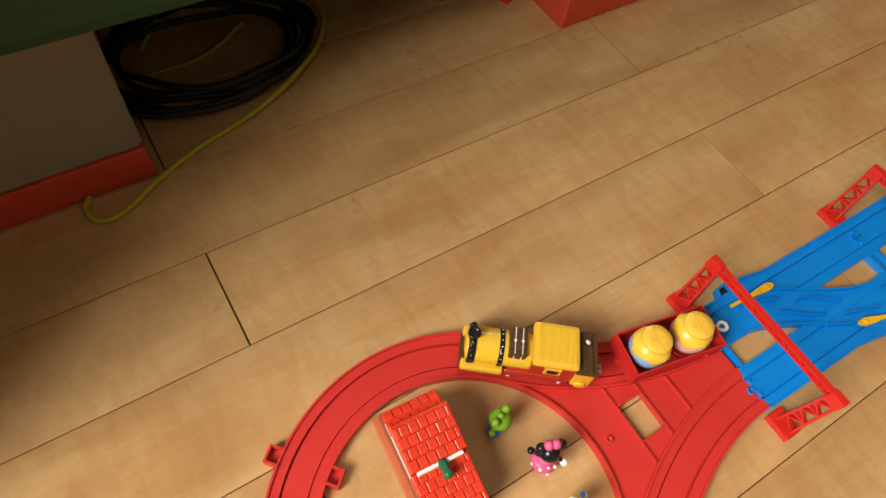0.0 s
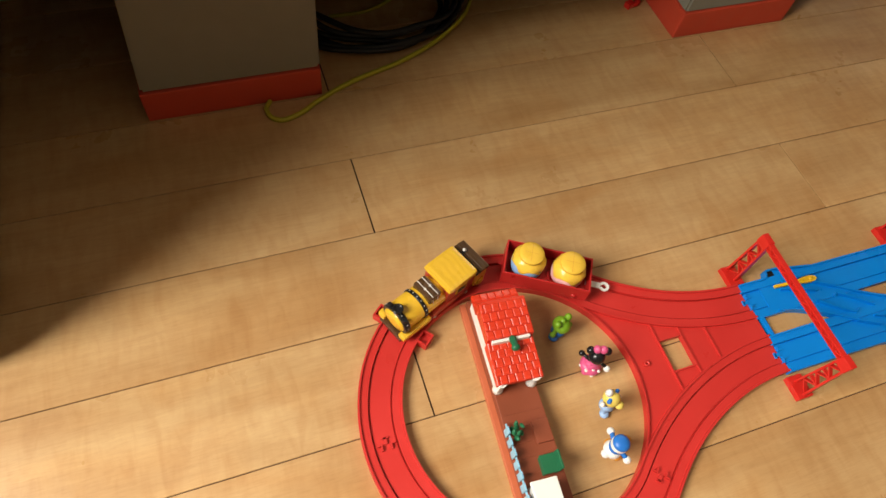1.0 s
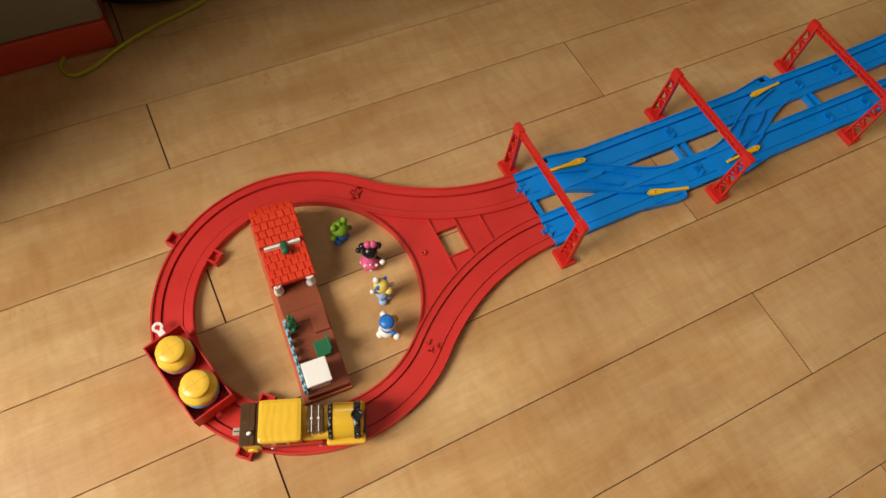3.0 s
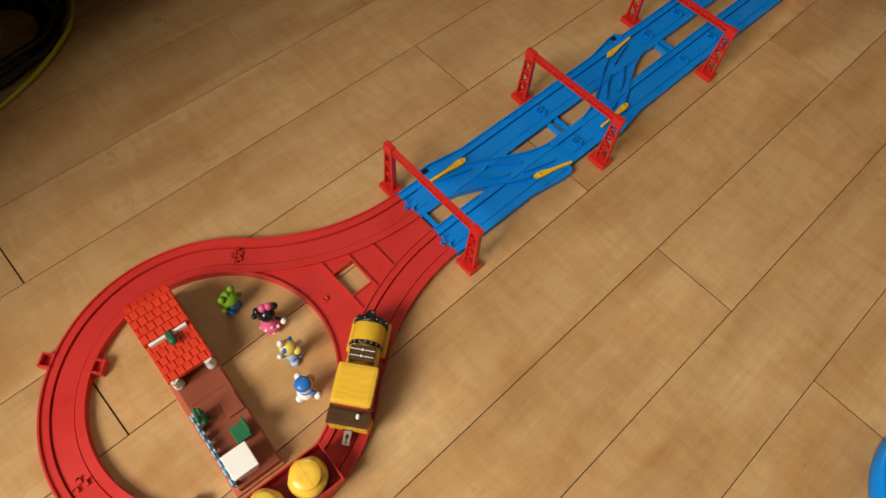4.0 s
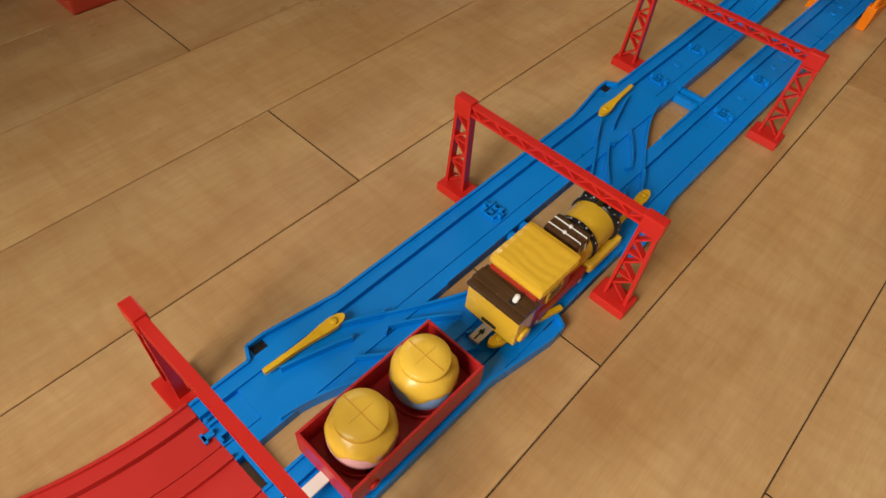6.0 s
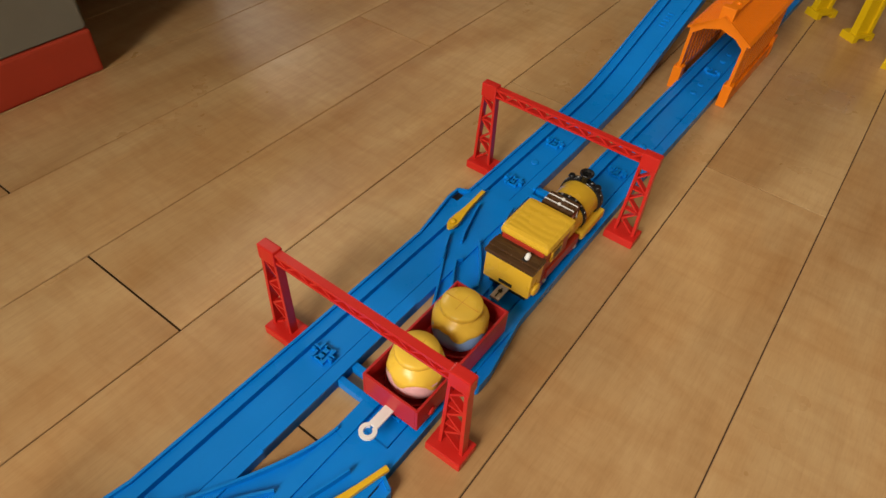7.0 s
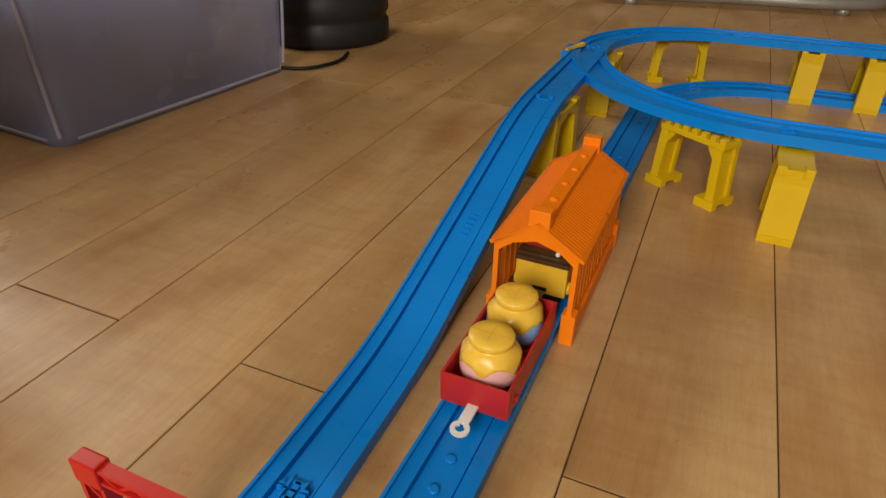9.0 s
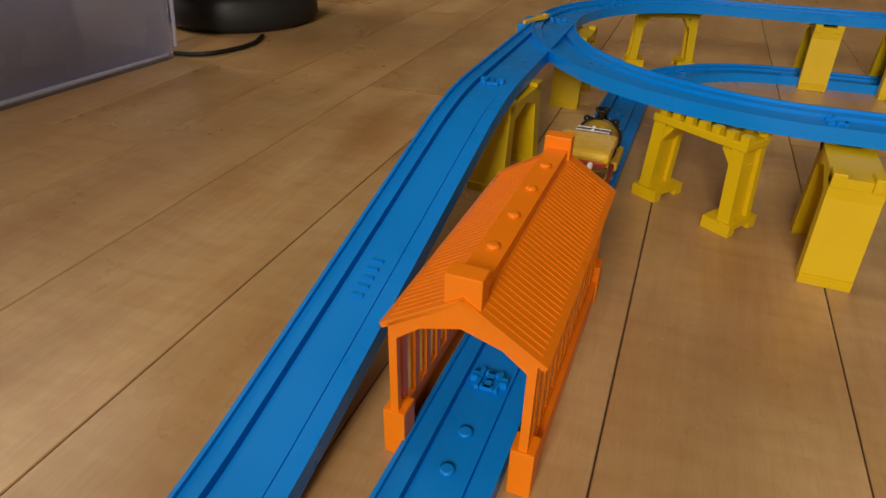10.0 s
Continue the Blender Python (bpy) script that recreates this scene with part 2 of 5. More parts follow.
def sweep(bm, prof, rows, closed_ends=True, mat=0):
    """A profile of (across, up) drawn along rows of x, y, z, heading in radians."""
    rings = []
    for x, y, z, h in rows:
        nx, ny = -math.sin(h), math.cos(h)
        rings.append([bm.verts.new((x + nx * a, y + ny * a, z + u)) for a, u in prof])
    n = len(prof)
    for k in range(len(rings) - 1):
        for i in range(n):
            f = bm.faces.new((rings[k][i], rings[k][(i + 1) % n], rings[k + 1][(i + 1) % n], rings[k + 1][i]))
            f.material_index = mat
    if closed_ends:
        bm.faces.new(rings[0][::-1]).material_index = mat
        bm.faces.new(rings[-1]).material_index = mat
    return bm


def tube(name, points, radius, mat, parent=None, cyclic=False):
    c = bpy.data.curves.new(name, "CURVE")
    c.dimensions, c.bevel_depth, c.bevel_resolution, c.resolution_u = "3D", radius, 2, 10
    sp = c.splines.new("BEZIER")
    sp.bezier_points.add(len(points) - 1)
    for bp, p in zip(sp.bezier_points, points):
        bp.co = p
        bp.handle_left_type = bp.handle_right_type = "AUTO"
    sp.use_cyclic_u = cyclic
    c.materials.append(mat)
    ob = new(name, c)
    if parent:
        ob.parent = parent
    return ob


# ---- plan of the toy railway ----
JX, AXIS = 0.022, -0.0140          # where the loop meets the blue tracks, and the middle line between the two tracks
LOOP_C, LOOP_R = (-0.2456, AXIS), 0.134
HALF = 0.030                        # from the middle line to each track
DX = JX - LOOP_C[0]
REV_R = (DX * DX + HALF * HALF - LOOP_R ** 2) / (2 * (LOOP_R - HALF))
JOIN = math.atan2(HALF + REV_R, DX)  # angle on the loop at which it swings out
SLOPE = radians(-0.36)
BL = Matrix.Translation((JX, AXIS - 0.0015, 0)) @ Matrix.Rotation(SLOPE, 4, "Z")
PIECE = 0.2158
SHORT = 0.0665                     # the piece under the third gantry


def arc(cx, cy, r, a0, a1, n, z=0.0, back=False):
    """Rows along an arc; headings follow the way."""
    out = []
    for i in range(n + 1):
        a = a0 + (a1 - a0) * i / n
        out.append((cx + r * math.cos(a), cy + r * math.sin(a), z, a + (math.pi / 2 if a1 > a0 else -math.pi / 2)))
    return out


def line(x0, y0, x1, y1, n=2, z0=0.0, z1=0.0):
    h = math.atan2(y1 - y0, x1 - x0)
    return [(x0 + (x1 - x0) * i / n, y0 + (y1 - y0) * i / n, z0 + (z1 - z0) * i / n, h) for i in range(n + 1)]


def blue_xy(lx, ly):
    p = BL @ Vector((lx, ly, 0))
    return p.x, p.y


B4 = 2 * PIECE + SHORT             # where the double track ends
LEVEL_TURN = radians(-0.95)        # the level track leans a little the other way
LOW_X, LOW_R = 1.170, 0.155     # the level track beyond the tunnel: where its bend begins, and the bend's radius


def level_xy(d):
    """A place on the level track, d from the end of the double track."""
    x, y = blue_xy(B4, -HALF)
    return x + d * math.cos(LEVEL_TURN), y + d * math.sin(LEVEL_TURN)


LOW_D = LOW_X - JX - B4


def route_rows():
    """The train's way: up the left track into the loop, round it, and out along the right track."""
    rows = line(*blue_xy(0.25, HALF), JX, AXIS + HALF, 40)
    rows += arc(JX, AXIS + HALF + REV_R, REV_R, -math.pi / 2, -math.pi + JOIN, 60)[1:]
    rows += arc(*LOOP_C, LOOP_R, JOIN, 2 * math.pi - JOIN, 240)[1:]
    rows += arc(JX, AXIS - HALF - REV_R, REV_R, math.pi - JOIN, math.pi / 2, 60)[1:]
    x0, y0 = blue_xy(B4, -HALF)
    x1, y1 = level_xy(LOW_D)
    rows += line(JX, AXIS - HALF, x0, y0, 90)[1:]
    rows += line(x0, y0, x1, y1, 120)[1:]
    rows += arc(x1, y1 - LOW_R, LOW_R, math.pi / 2, -0.3, 60)[1:]
    return rows


ROUTE = np.array([r[:2] for r in route_rows()])
ROUTE_S = np.concatenate([[0], np.cumsum(np.hypot(*np.diff(ROUTE, axis=0).T))])
S_JOIN = 0.25                      # the way's length at the first joint


def on_route(s):
    return float(np.interp(s, ROUTE_S, ROUTE[:, 0])), float(np.interp(s, ROUTE_S, ROUTE[:, 1]))


def vehicle_pose(s, base):
    """A vehicle whose middle is at s and whose two axles, base apart, stand on the track."""
    xa, ya = on_route(s - base / 2)
    xb, yb = on_route(s + base / 2)
    return pose((xa + xb) / 2, (ya + yb) / 2, 0.0072, 0, 0, math.degrees(math.atan2(yb - ya, xb - xa)))

# ---- the room ----
X0, X1, Y0, Y1, TOP = -1.6, 5.4, -1.9, 2.1, 2.4


def room():
    walls = (("wall_west", (X0 - 0.12, X0, Y0 - 0.12, -0.51, 0, TOP), (X0 - 0.12, X0, 0.39, Y1 + 0.12, 0, TOP), (X0 - 0.12, X0, -0.51, 0.39, 0, 0.8), (X0 - 0.12, X0, -0.51, 0.39, 2.0, TOP)),
             ("wall_east", (X1, X1 + 0.12, Y0 - 0.12, Y1 + 0.12, 0, TOP)),
             ("wall_south", (X0, X1, Y0 - 0.12, Y0, 0, TOP)),
             ("wall_north", (X0, 0.7, Y1, Y1 + 0.12, 0, TOP), (1.9, X1, Y1, Y1 + 0.12, 0, TOP), (0.7, 1.9, Y1, Y1 + 0.12, 0, 0.4), (0.7, 1.9, Y1, Y1 + 0.12, 1.9, TOP)))
    for name, *rows in walls:
        tagged(obj(name, boxes(*rows), WALL), "plain cream papered wall of the room", "wall", kind="structure")
    tagged(obj("ceiling", boxes((X0 - 0.12, X1 + 0.12, Y0 - 0.12, Y1 + 0.12, TOP, TOP + 0.1)), CEILING), "plain white ceiling of the room", "ceiling", kind="structure")
    w = thing("window_1", pose(X0 - 0.06, -0.06, 0.8), "wide window with a grey metal frame in the papered wall", "window", kind="structure")
    part("window_frame", boxes((-0.06, -0.01, -0.45, -0.41, 0, 1.2), (-0.06, -0.01, 0.41, 0.45, 0, 1.2), (-0.06, -0.01, -0.41, 0.41, 0, 0.04),
                               (-0.06, -0.01, -0.41, 0.41, 1.16, 1.2), (-0.055, -0.015, -0.02, 0.02, 0.04, 1.16), bevel=0.003), FRAME_GREY, w)
    w = thing("window_2", pose(1.3, Y1 + 0.06, 0.4), "second window with a grey metal frame in the papered wall", "window", kind="structure")
    part("window_frame", boxes((-0.60, -0.56, 0.01, 0.06, 0, 1.5), (0.56, 0.60, 0.01, 0.06, 0, 1.5), (-0.56, 0.56, 0.01, 0.06, 0, 0.04), (-0.56, 0.56, 0.01, 0.06, 1.46, 1.5), (-0.02, 0.02, 0.015, 0.055, 0.04, 1.46), bevel=0.003), FRAME_GREY, w)
    lamp = thing("ceiling_lamp", pose(0.88, 0.0, TOP), "round glowing ceiling lamp with a white rim", "lamp")
    part("lamp_rim", lathe(bmesh.new(), [(0.13, 0), (0.13, -0.05), (0.12, -0.06)], 40), WHITE, lamp)
    part("diffuser", lathe(bmesh.new(), [(0.115, -0.05), (0.115, -0.075), (0.09, -0.095), (0.03, -0.1)], 40), LAMP, lamp)


room()


# ---- tracks ----
SIDE = [(0.0093, 0.0050), (0.0095, 0.0030), (0.0106, 0.0030), (0.0109, 0.0072), (0.0180, 0.0074), (0.0182, 0.0094), (0.0200, 0.0094), (0.0200, 0.0)]
TRACK = [(-a, u) for a, u in SIDE[::-1]] + SIDE
LOW_SIDE = SIDE[:4] + [(0.0200, 0.0072), (0.0200, 0.0)]
BED = [(-a, u) for a, u in LOW_SIDE[::-1]] + LOW_SIDE
EDGE = [(-0.0009, 0.0), (-0.0009, 0.0092), (0.0009, 0.0092), (0.0009, 0.0)]


def joint(bm, x, y, h, z=0.0):
    """The hook and socket where two pieces meet, standing a little above the track bed."""
    c, s = math.cos(h), math.sin(h)
    for a0, a1, b0, b1, top in ((-0.0060, -0.0008, -0.0052, -0.0034, 0.0078), (-0.0060, -0.0008, 0.0034, 0.0052, 0.0078), (-0.0018, -0.0006, -0.0082, -0.0052, 0.0086),
                                (-0.0018, -0.0006, 0.0052, 0.0082, 0.0086), (-0.0006, 0.0052, -0.0016, 0.0016, 0.0072), (0.0038, 0.0056, -0.0030, 0.0030, 0.0072)):
        prism(bm, [(x + a * c - b * s, y + a * s + b * c) for a, b in ((a0, b0), (a1, b0), (a1, b1), (a0, b1))], z + 0.0052, z + top)


def hook(parent, mat, *where):
    bm = bmesh.new()
    joint(bm, *where)
    part("joint_hook", bm, mat, parent)


def track_piece(name, rows, mat, label, group, ends=(True, True), prof=TRACK):
    t = thing(name, Matrix(), label, "toy track", group)
    part("track_bed", sweep(bmesh.new(), prof, rows), mat, t)
    if ends[0]:
        hook(t, mat, *rows[0][:2], rows[0][3] + math.pi, rows[0][2])
    if ends[1]:
        hook(t, mat, *rows[-1][:2], rows[-1][3], rows[-1][2])
    return t


def tab(parent, ang, r, mat):
    """An open clip on the side of a loop piece."""
    bm = bmesh.new()
    box(bm, -0.007, 0.007, -0.0015, 0.0105, 0, 0.0035, 0.0006)
    for x0, x1, y0, y1 in ((-0.007, -0.0052, -0.0015, 0.0105), (0.0052, 0.007, -0.0015, 0.0105), (-0.0052, 0.0052, 0.0088, 0.0105)):
        box(bm, x0, x1, y0, y1, 0.0035, 0.0105)
    sgn = 1 if r > LOOP_R else -1
    bmesh.ops.transform(bm, matrix=Matrix.Translation((LOOP_C[0] + r * math.cos(ang), LOOP_C[1] + r * math.sin(ang), 0)) @ Matrix.Rotation(ang - sgn * math.pi / 2, 4, "Z"), verts=bm.verts)
    part("side_clip", bm, mat, parent)


def red_loop():
    for a0, a1, clip in ((JOIN, math.pi, radians(131)), (math.pi, 2 * math.pi - JOIN, radians(228))):
        t = track_piece("curved_track", arc(*LOOP_C, LOOP_R, a0, a1, 60), RED, "glossy red plastic curved toy track with raised edges", "red loop pieces", (True, False))
        tab(t, clip, LOOP_R + 0.0195, RED)
        tab(t, clip, LOOP_R - 0.0195, RED)
    y = thing("junction_track", Matrix(), "red plastic junction plate where the toy loop closes", "toy track", "red loop pieces")
    up = arc(JX, AXIS + HALF + REV_R, REV_R, -math.pi / 2, -math.pi + JOIN, 48)
    dn = arc(JX, AXIS - HALF - REV_R, REV_R, math.pi - JOIN, math.pi / 2, 48)
    part("upper_branch", sweep(bmesh.new(), TRACK, up), RED, y)
    part("lower_branch", sweep(bmesh.new(), TRACK, dn), RED, y)
    # the web between the branches: strips from the ring to the joint, with a square hole
    inner = LOOP_R - 0.0200
    bm = bmesh.new()
    hx0, hx1, hy = -0.095, -0.068, 0.0165
    n = 60

    def half(x):
        """Half width of the web at x, up to the branches' inner edges."""
        dx = JX - x
        return max(0.002, HALF + REV_R - math.sqrt((REV_R + 0.0194) ** 2 - dx * dx) if dx < REV_R else 0.09)

    def ring(x):
        d = x - LOOP_C[0]
        return math.sqrt(max(0, inner * inner - d * d)) if d < inner else 0.0

    xs = sorted({LOOP_C[0] + inner * math.cos(JOIN * k / 24) for k in range(25)} | {LOOP_C[0] + inner + (JX - LOOP_C[0] - inner) * k / 24 for k in range(25)} | {hx0, hx1})
    for xa, xb in zip(xs, xs[1:]):
        for sg in (1, -1):
            la, lb = ring(xa), ring(xb)
            if hx0 <= (xa + xb) / 2 <= hx1:
                la = lb = hy * 0.95
            ha, hb = half(xa), half(xb)
            if ha > la and hb > lb:
                prism(bm, [(xa, AXIS + sg * la), (xb, AXIS + sg * lb), (xb, AXIS + sg * hb), (xa, AXIS + sg * ha)][::sg], 0.0005, 0.0060)
    bmesh.ops.remove_doubles(bm, verts=bm.verts, dist=1e-6)
    part("web", bm, RED, y)
    bm = bmesh.new()
    sweep(bm, EDGE, arc(*LOOP_C, inner + 0.0009, -JOIN, JOIN, 40))
    part("ring_rim", bm, RED, y)
    for x in (hx0, hx1, -0.040):
        w = half(x) - 0.001
        part("cross_rib", boxes((x - 0.0008, x + 0.0008, AXIS - w, AXIS + w, 0.0058, 0.0082)), RED, y)
    for sg in (-1, 1):
        part("hole_rib", boxes((hx0, hx1, AXIS + sg * hy - 0.0008, AXIS + sg * hy + 0.0008, 0.0058, 0.0080)), RED, y)
    part("peg_socket", lathe(bmesh.new(), [(0.0030, 0.0055), (0.0030, 0.0085), (0.0018, 0.0085), (0.0016, 0.0062)], 16, Matrix.Translation((-0.117, AXIS - 0.001, 0))), RED, y)
    hook(y, RED, *up[-1][:2], up[-1][3])
    hook(y, RED, *dn[0][:2], dn[0][3] + math.pi)


red_loop()


def lever_mesh(bm, x0, y0, x1, y1, z):
    """A flat paddle: thin at the first end, round and wide at the second."""
    h = math.atan2(y1 - y0, x1 - x0)
    L = math.hypot(x1 - x0, y1 - y0)
    prof = [(0, 0.0015), (0.35 * L, 0.0016), (0.55 * L, 0.0021), (0.74 * L, 0.0034), (0.88 * L, 0.0038), (0.97 * L, 0.0028), (L + 0.001, 0.001)]
    poly = [(a, -w) for a, w in prof] + [(a, w) for a, w in prof[::-1]]
    c, s = math.cos(h), math.sin(h)
    prism(bm, [(x0 + a * c - b * s, y0 + a * s + b * c) for a, b in poly], z, z + 0.0028)
    ex, ey = x0 + 0.88 * L * c, y0 + 0.88 * L * s
    lathe(bm, [(0.0022, z + 0.0028), (0.0022, z + 0.0036), (0.0012, z + 0.0040)], 12, Matrix.Translation((ex, ey, 0)))
    return bm


def crossover(m, flip):
    """Two tracks side by side with one slanting link between them; flip mirrors it."""
    f = -1 if flip else 1
    t = thing("crossover_track", m, "blue plastic double track with a slanting crossover and yellow levers", "toy track", "blue crossovers")
    for sg in (1, -1):
        part("track_bed", sweep(bmesh.new(), BED, line(0, sg * HALF, PIECE, sg * HALF, 12)), BLUE, t)
    xa, xb = 0.022, PIECE - 0.022

    def dy(x):
        k = min(1, max(0, (x - xa) / (xb - xa)))
        return f * HALF * math.cos(math.pi * k)

    rows = []
    for i in range(49):
        x = xa + (xb - xa) * i / 48
        h = math.atan2(dy(x + 0.001) - dy(x - 0.001), 0.002)
        rows.append((x, dy(x), 0, h))
    part("link_bed", sweep(bmesh.new(), [(-0.0185, 0.0004), (-0.0185, 0.0056), (0.0185, 0.0056), (0.0185, 0.0004)], rows), BLUE, t)
    # raised guide ribs on the link: the lozenge in the middle, the short guides beside the levers, the rims along the two holes
    half = (((0.1389, -0.0111), (0.1300, -0.0040), (0.1207, 0.0027), (0.1110, 0.0086), (0.1031, 0.0127), (0.0986, 0.0102)),
            ((0.0848, 0.0322), (0.0964, 0.0268), (0.1085, 0.0210)), ((0.0448, 0.0335), (0.0560, 0.0305), (0.0659, 0.0275), (0.0760, 0.0245), (0.0845, 0.0212)))
    ribs = half + tuple(tuple((PIECE - x, -y) for x, y in r) for r in half)
    for rib in ribs:
        bm = bmesh.new()
        for (xa_, ya_), (xb_, yb_) in zip(rib, rib[1:]):
            bar(bm, (xa_, f * ya_, 0.0078), (xb_, f * yb_, 0.0078), 0.0015, 0.0054, (0, 0, 1))
        part("guide_rib", bm, BLUE, t)
    for side, lo, hi in ((-1, 2, 30), (1, 18, 46)):
        sel = [(x - math.sin(h) * side * f * 0.0178, y + math.cos(h) * side * f * 0.0178, 0, h) for x, y, z, h in rows[lo:hi]]
        part("link_rim", sweep(bmesh.new(), [(-0.0008, 0.001), (-0.0008, 0.0096), (0.0008, 0.0096), (0.0008, 0.001)], sel), BLUE, t)
    # outer edges with the swollen pocket for the lever, inner edges cut where the link passes
    for sg in (1, -1):
        bm = bmesh.new()
        near = (sg * f > 0)
        p0, p1 = (0.036, 0.052) if near else (PIECE - 0.036, PIECE - 0.052)
        e = sg * (HALF + 0.0191)
        step = 1 if near else -1
        q = [(0, e), (p0, e)] if near else [(PIECE, e), (p0, e)]
        far = PIECE if near else 0
        pts = q + [(p0 + step * 0.004, e + sg * 0.0080), (p1, e + sg * 0.0080), (p1 + step * 0.045, e + sg * 0.0005), (far, e)]
        for a, b in zip(pts, pts[1:]):
            bar(bm, (*a, 0.0047), (*b, 0.0047), 0.0018, 0.0090, (0, 0, 1))
        part("outer_rim", bm, BLUE, t)
        part("lever_pocket", prism(bmesh.new(), [(p0, e), (p0 + step * 0.004, e + sg * 0.0080), (p1, e + sg * 0.0080), (p1 + step * 0.045, e + sg * 0.0005)], 0.0003, 0.0058), BLUE, t)
        # no slot is cut: a flat black patch paints its shade
        part("pocket_slot_shade", boxes((min(p0 + step * 0.005, p0 + step * 0.013), max(p0 + step * 0.005, p0 + step * 0.013), e - 0.0015, e + 0.0072, 0.0058, 0.0062)), BLACK, t, "flat black patch for the shade in the slot beside the lever")
        i = sg * (HALF - 0.0191)
        bm = bmesh.new()
        if near:
            box(bm, 0.150, PIECE, i - 0.0009, i + 0.0009, 0.0002, 0.0090)
        else:
            box(bm, 0.0, PIECE - 0.150, i - 0.0009, i + 0.0009, 0.0002, 0.0090)
        part("inner_rim", bm, BLUE, t)
        if near:
            lv = lever_mesh(bmesh.new(), 0.037, sg * 0.0370, 0.089, sg * 0.0345, 0.0092)
        else:
            lv = lever_mesh(bmesh.new(), PIECE - 0.032, sg * (0.0385 if flip else 0.0490), PIECE - 0.081, sg * 0.0355, 0.0092)
        part("lever", lv, YELLOW, t, "flat yellow plastic switch lever")
    for x0 in (0.004, PIECE - 0.0085):
        part("cross_bar", boxes((x0, x0 + 0.0045, -0.0115, 0.0115, 0.0002, 0.0068), bevel=0.0005), BLUE, t)
    for sg in (1, -1):
        hook(t, BLUE, 0, sg * HALF, math.pi)
        hook(t, BLUE, PIECE, sg * HALF, 0)
    return t


crossover(BL, False)
crossover(BL @ Matrix.Translation((PIECE, 0, 0)), True)


def short_double(m):
    t = thing("short_double_track", m, "short blue double track piece under the red gantry", "toy track", "blue tracks")
    L = SHORT
    for sg in (1, -1):
        part("track_bed", sweep(bmesh.new(), TRACK, line(0, sg * HALF, L, sg * HALF)), BLUE, t)
        hook(t, BLUE, 0, sg * HALF, math.pi)
        hook(t, BLUE, L, sg * HALF, 0)
        part("embossed_mark", lathe(bmesh.new(), [(0.0032, 0.0050), (0.0032, 0.0058), (0.0026, 0.0058)], 12, Matrix.Translation((L / 2, sg * HALF, 0))), BLUE, t)
    part("cross_bar", boxes((0.002, 0.0065, -0.0115, 0.0115, 0.0002, 0.0068), bevel=0.0005), BLUE, t)


short_double(BL @ Matrix.Translation((2 * PIECE, 0, 0)))

# the left track climbs to the upper level, the right one runs on level
UP = 0.0660


def ramp(u):
    """Height along the climb, u from 0 to 1: flat, steady, flat again."""
    u, a = max(0.0, (u - 0.16) / 0.84), 0.22
    k = 1 / (1 - a)
    if u < a:
        return k * u * u / (2 * a)
    if u > 1 - a:
        return 1 - k * (1 - u) ** 2 / (2 * a)
    return k * (u - a / 2)


CLIMB_TURN = radians(0.78)        # the climbing track leans a little away from the level one
CLIMB_X, CLIMB_Y = blue_xy(B4, HALF)


def climb_xy(d):
    return CLIMB_X + d * math.cos(CLIMB_TURN), CLIMB_Y + d * math.sin(CLIMB_TURN)


def climb():
    for k in (0, 1):
        rows = []
        for i in range(25):
            u = (k + i / 24) / 2
            x, y = climb_xy(2 * PIECE * u)
            rows.append((x, y, UP * ramp(u), CLIMB_TURN))
        t = track_piece("sloping_track", rows, BLUE, "blue plastic sloping track climbing to the upper level", "blue tracks", (k == 0, k == 1))
        if k == 1:
            for i in range(5):
                d = PIECE + 0.004 + 0.0055 * i
                x, y = climb_xy(d)
                z = UP * ramp(d / (2 * PIECE)) + 0.0052
                part("embossed_bar", boxes((x, x + 0.0022, y - 0.003, y + 0.003, z - 0.001, z + 0.0010)), BLUE, t)


climb()


def level_run():
    x, end = 0.0, LOW_D
    while x < end - 1e-6:
        x2 = min(end, x + PIECE)
        a, b = level_xy(x), level_xy(x2)
        t = track_piece("straight_track", line(*a, *b, 4), BLUE, "straight blue plastic toy track lying on the floor", "blue tracks", (True, True))
        for d in (0.03, 0.05, 0.165, 0.185):
            if x + d < x2:
                cx, cy = level_xy(x + d)
                part("bump", lathe(bmesh.new(), [(0.0030, 0.0048), (0.0030, 0.0060), (0.0020, 0.0062)], 12, Matrix.Translation((cx, cy, 0))), BLUE, t)
        x = x2
    x1, y1 = level_xy(LOW_D)
    rows = arc(x1, y1 - LOW_R, LOW_R, math.pi / 2, math.pi / 4, 20)
    track_piece("curved_track", rows, BLUE, "blue plastic curved track on the floor below the upper loop", "blue tracks", (False, True))
    rows = arc(x1, y1 - LOW_R, LOW_R, math.pi / 4, 0, 20)
    track_piece("curved_track", rows, BLUE, "blue plastic curved track on the floor below the upper loop", "blue tracks", (False, True))
    for i in range(3):
        track_piece("straight_track", line(x1 + LOW_R, y1 - LOW_R - 0.2 * i, x1 + LOW_R, y1 - LOW_R - 0.2 * (i + 1)), BLUE, "straight blue plastic toy track lying on the floor", "blue tracks", (False, True))


level_run()

TOE, NEAR_X = 1.172, 1.172                       # the upper switch's point
FAR_R, NEAR_R = 0.150, 0.2155


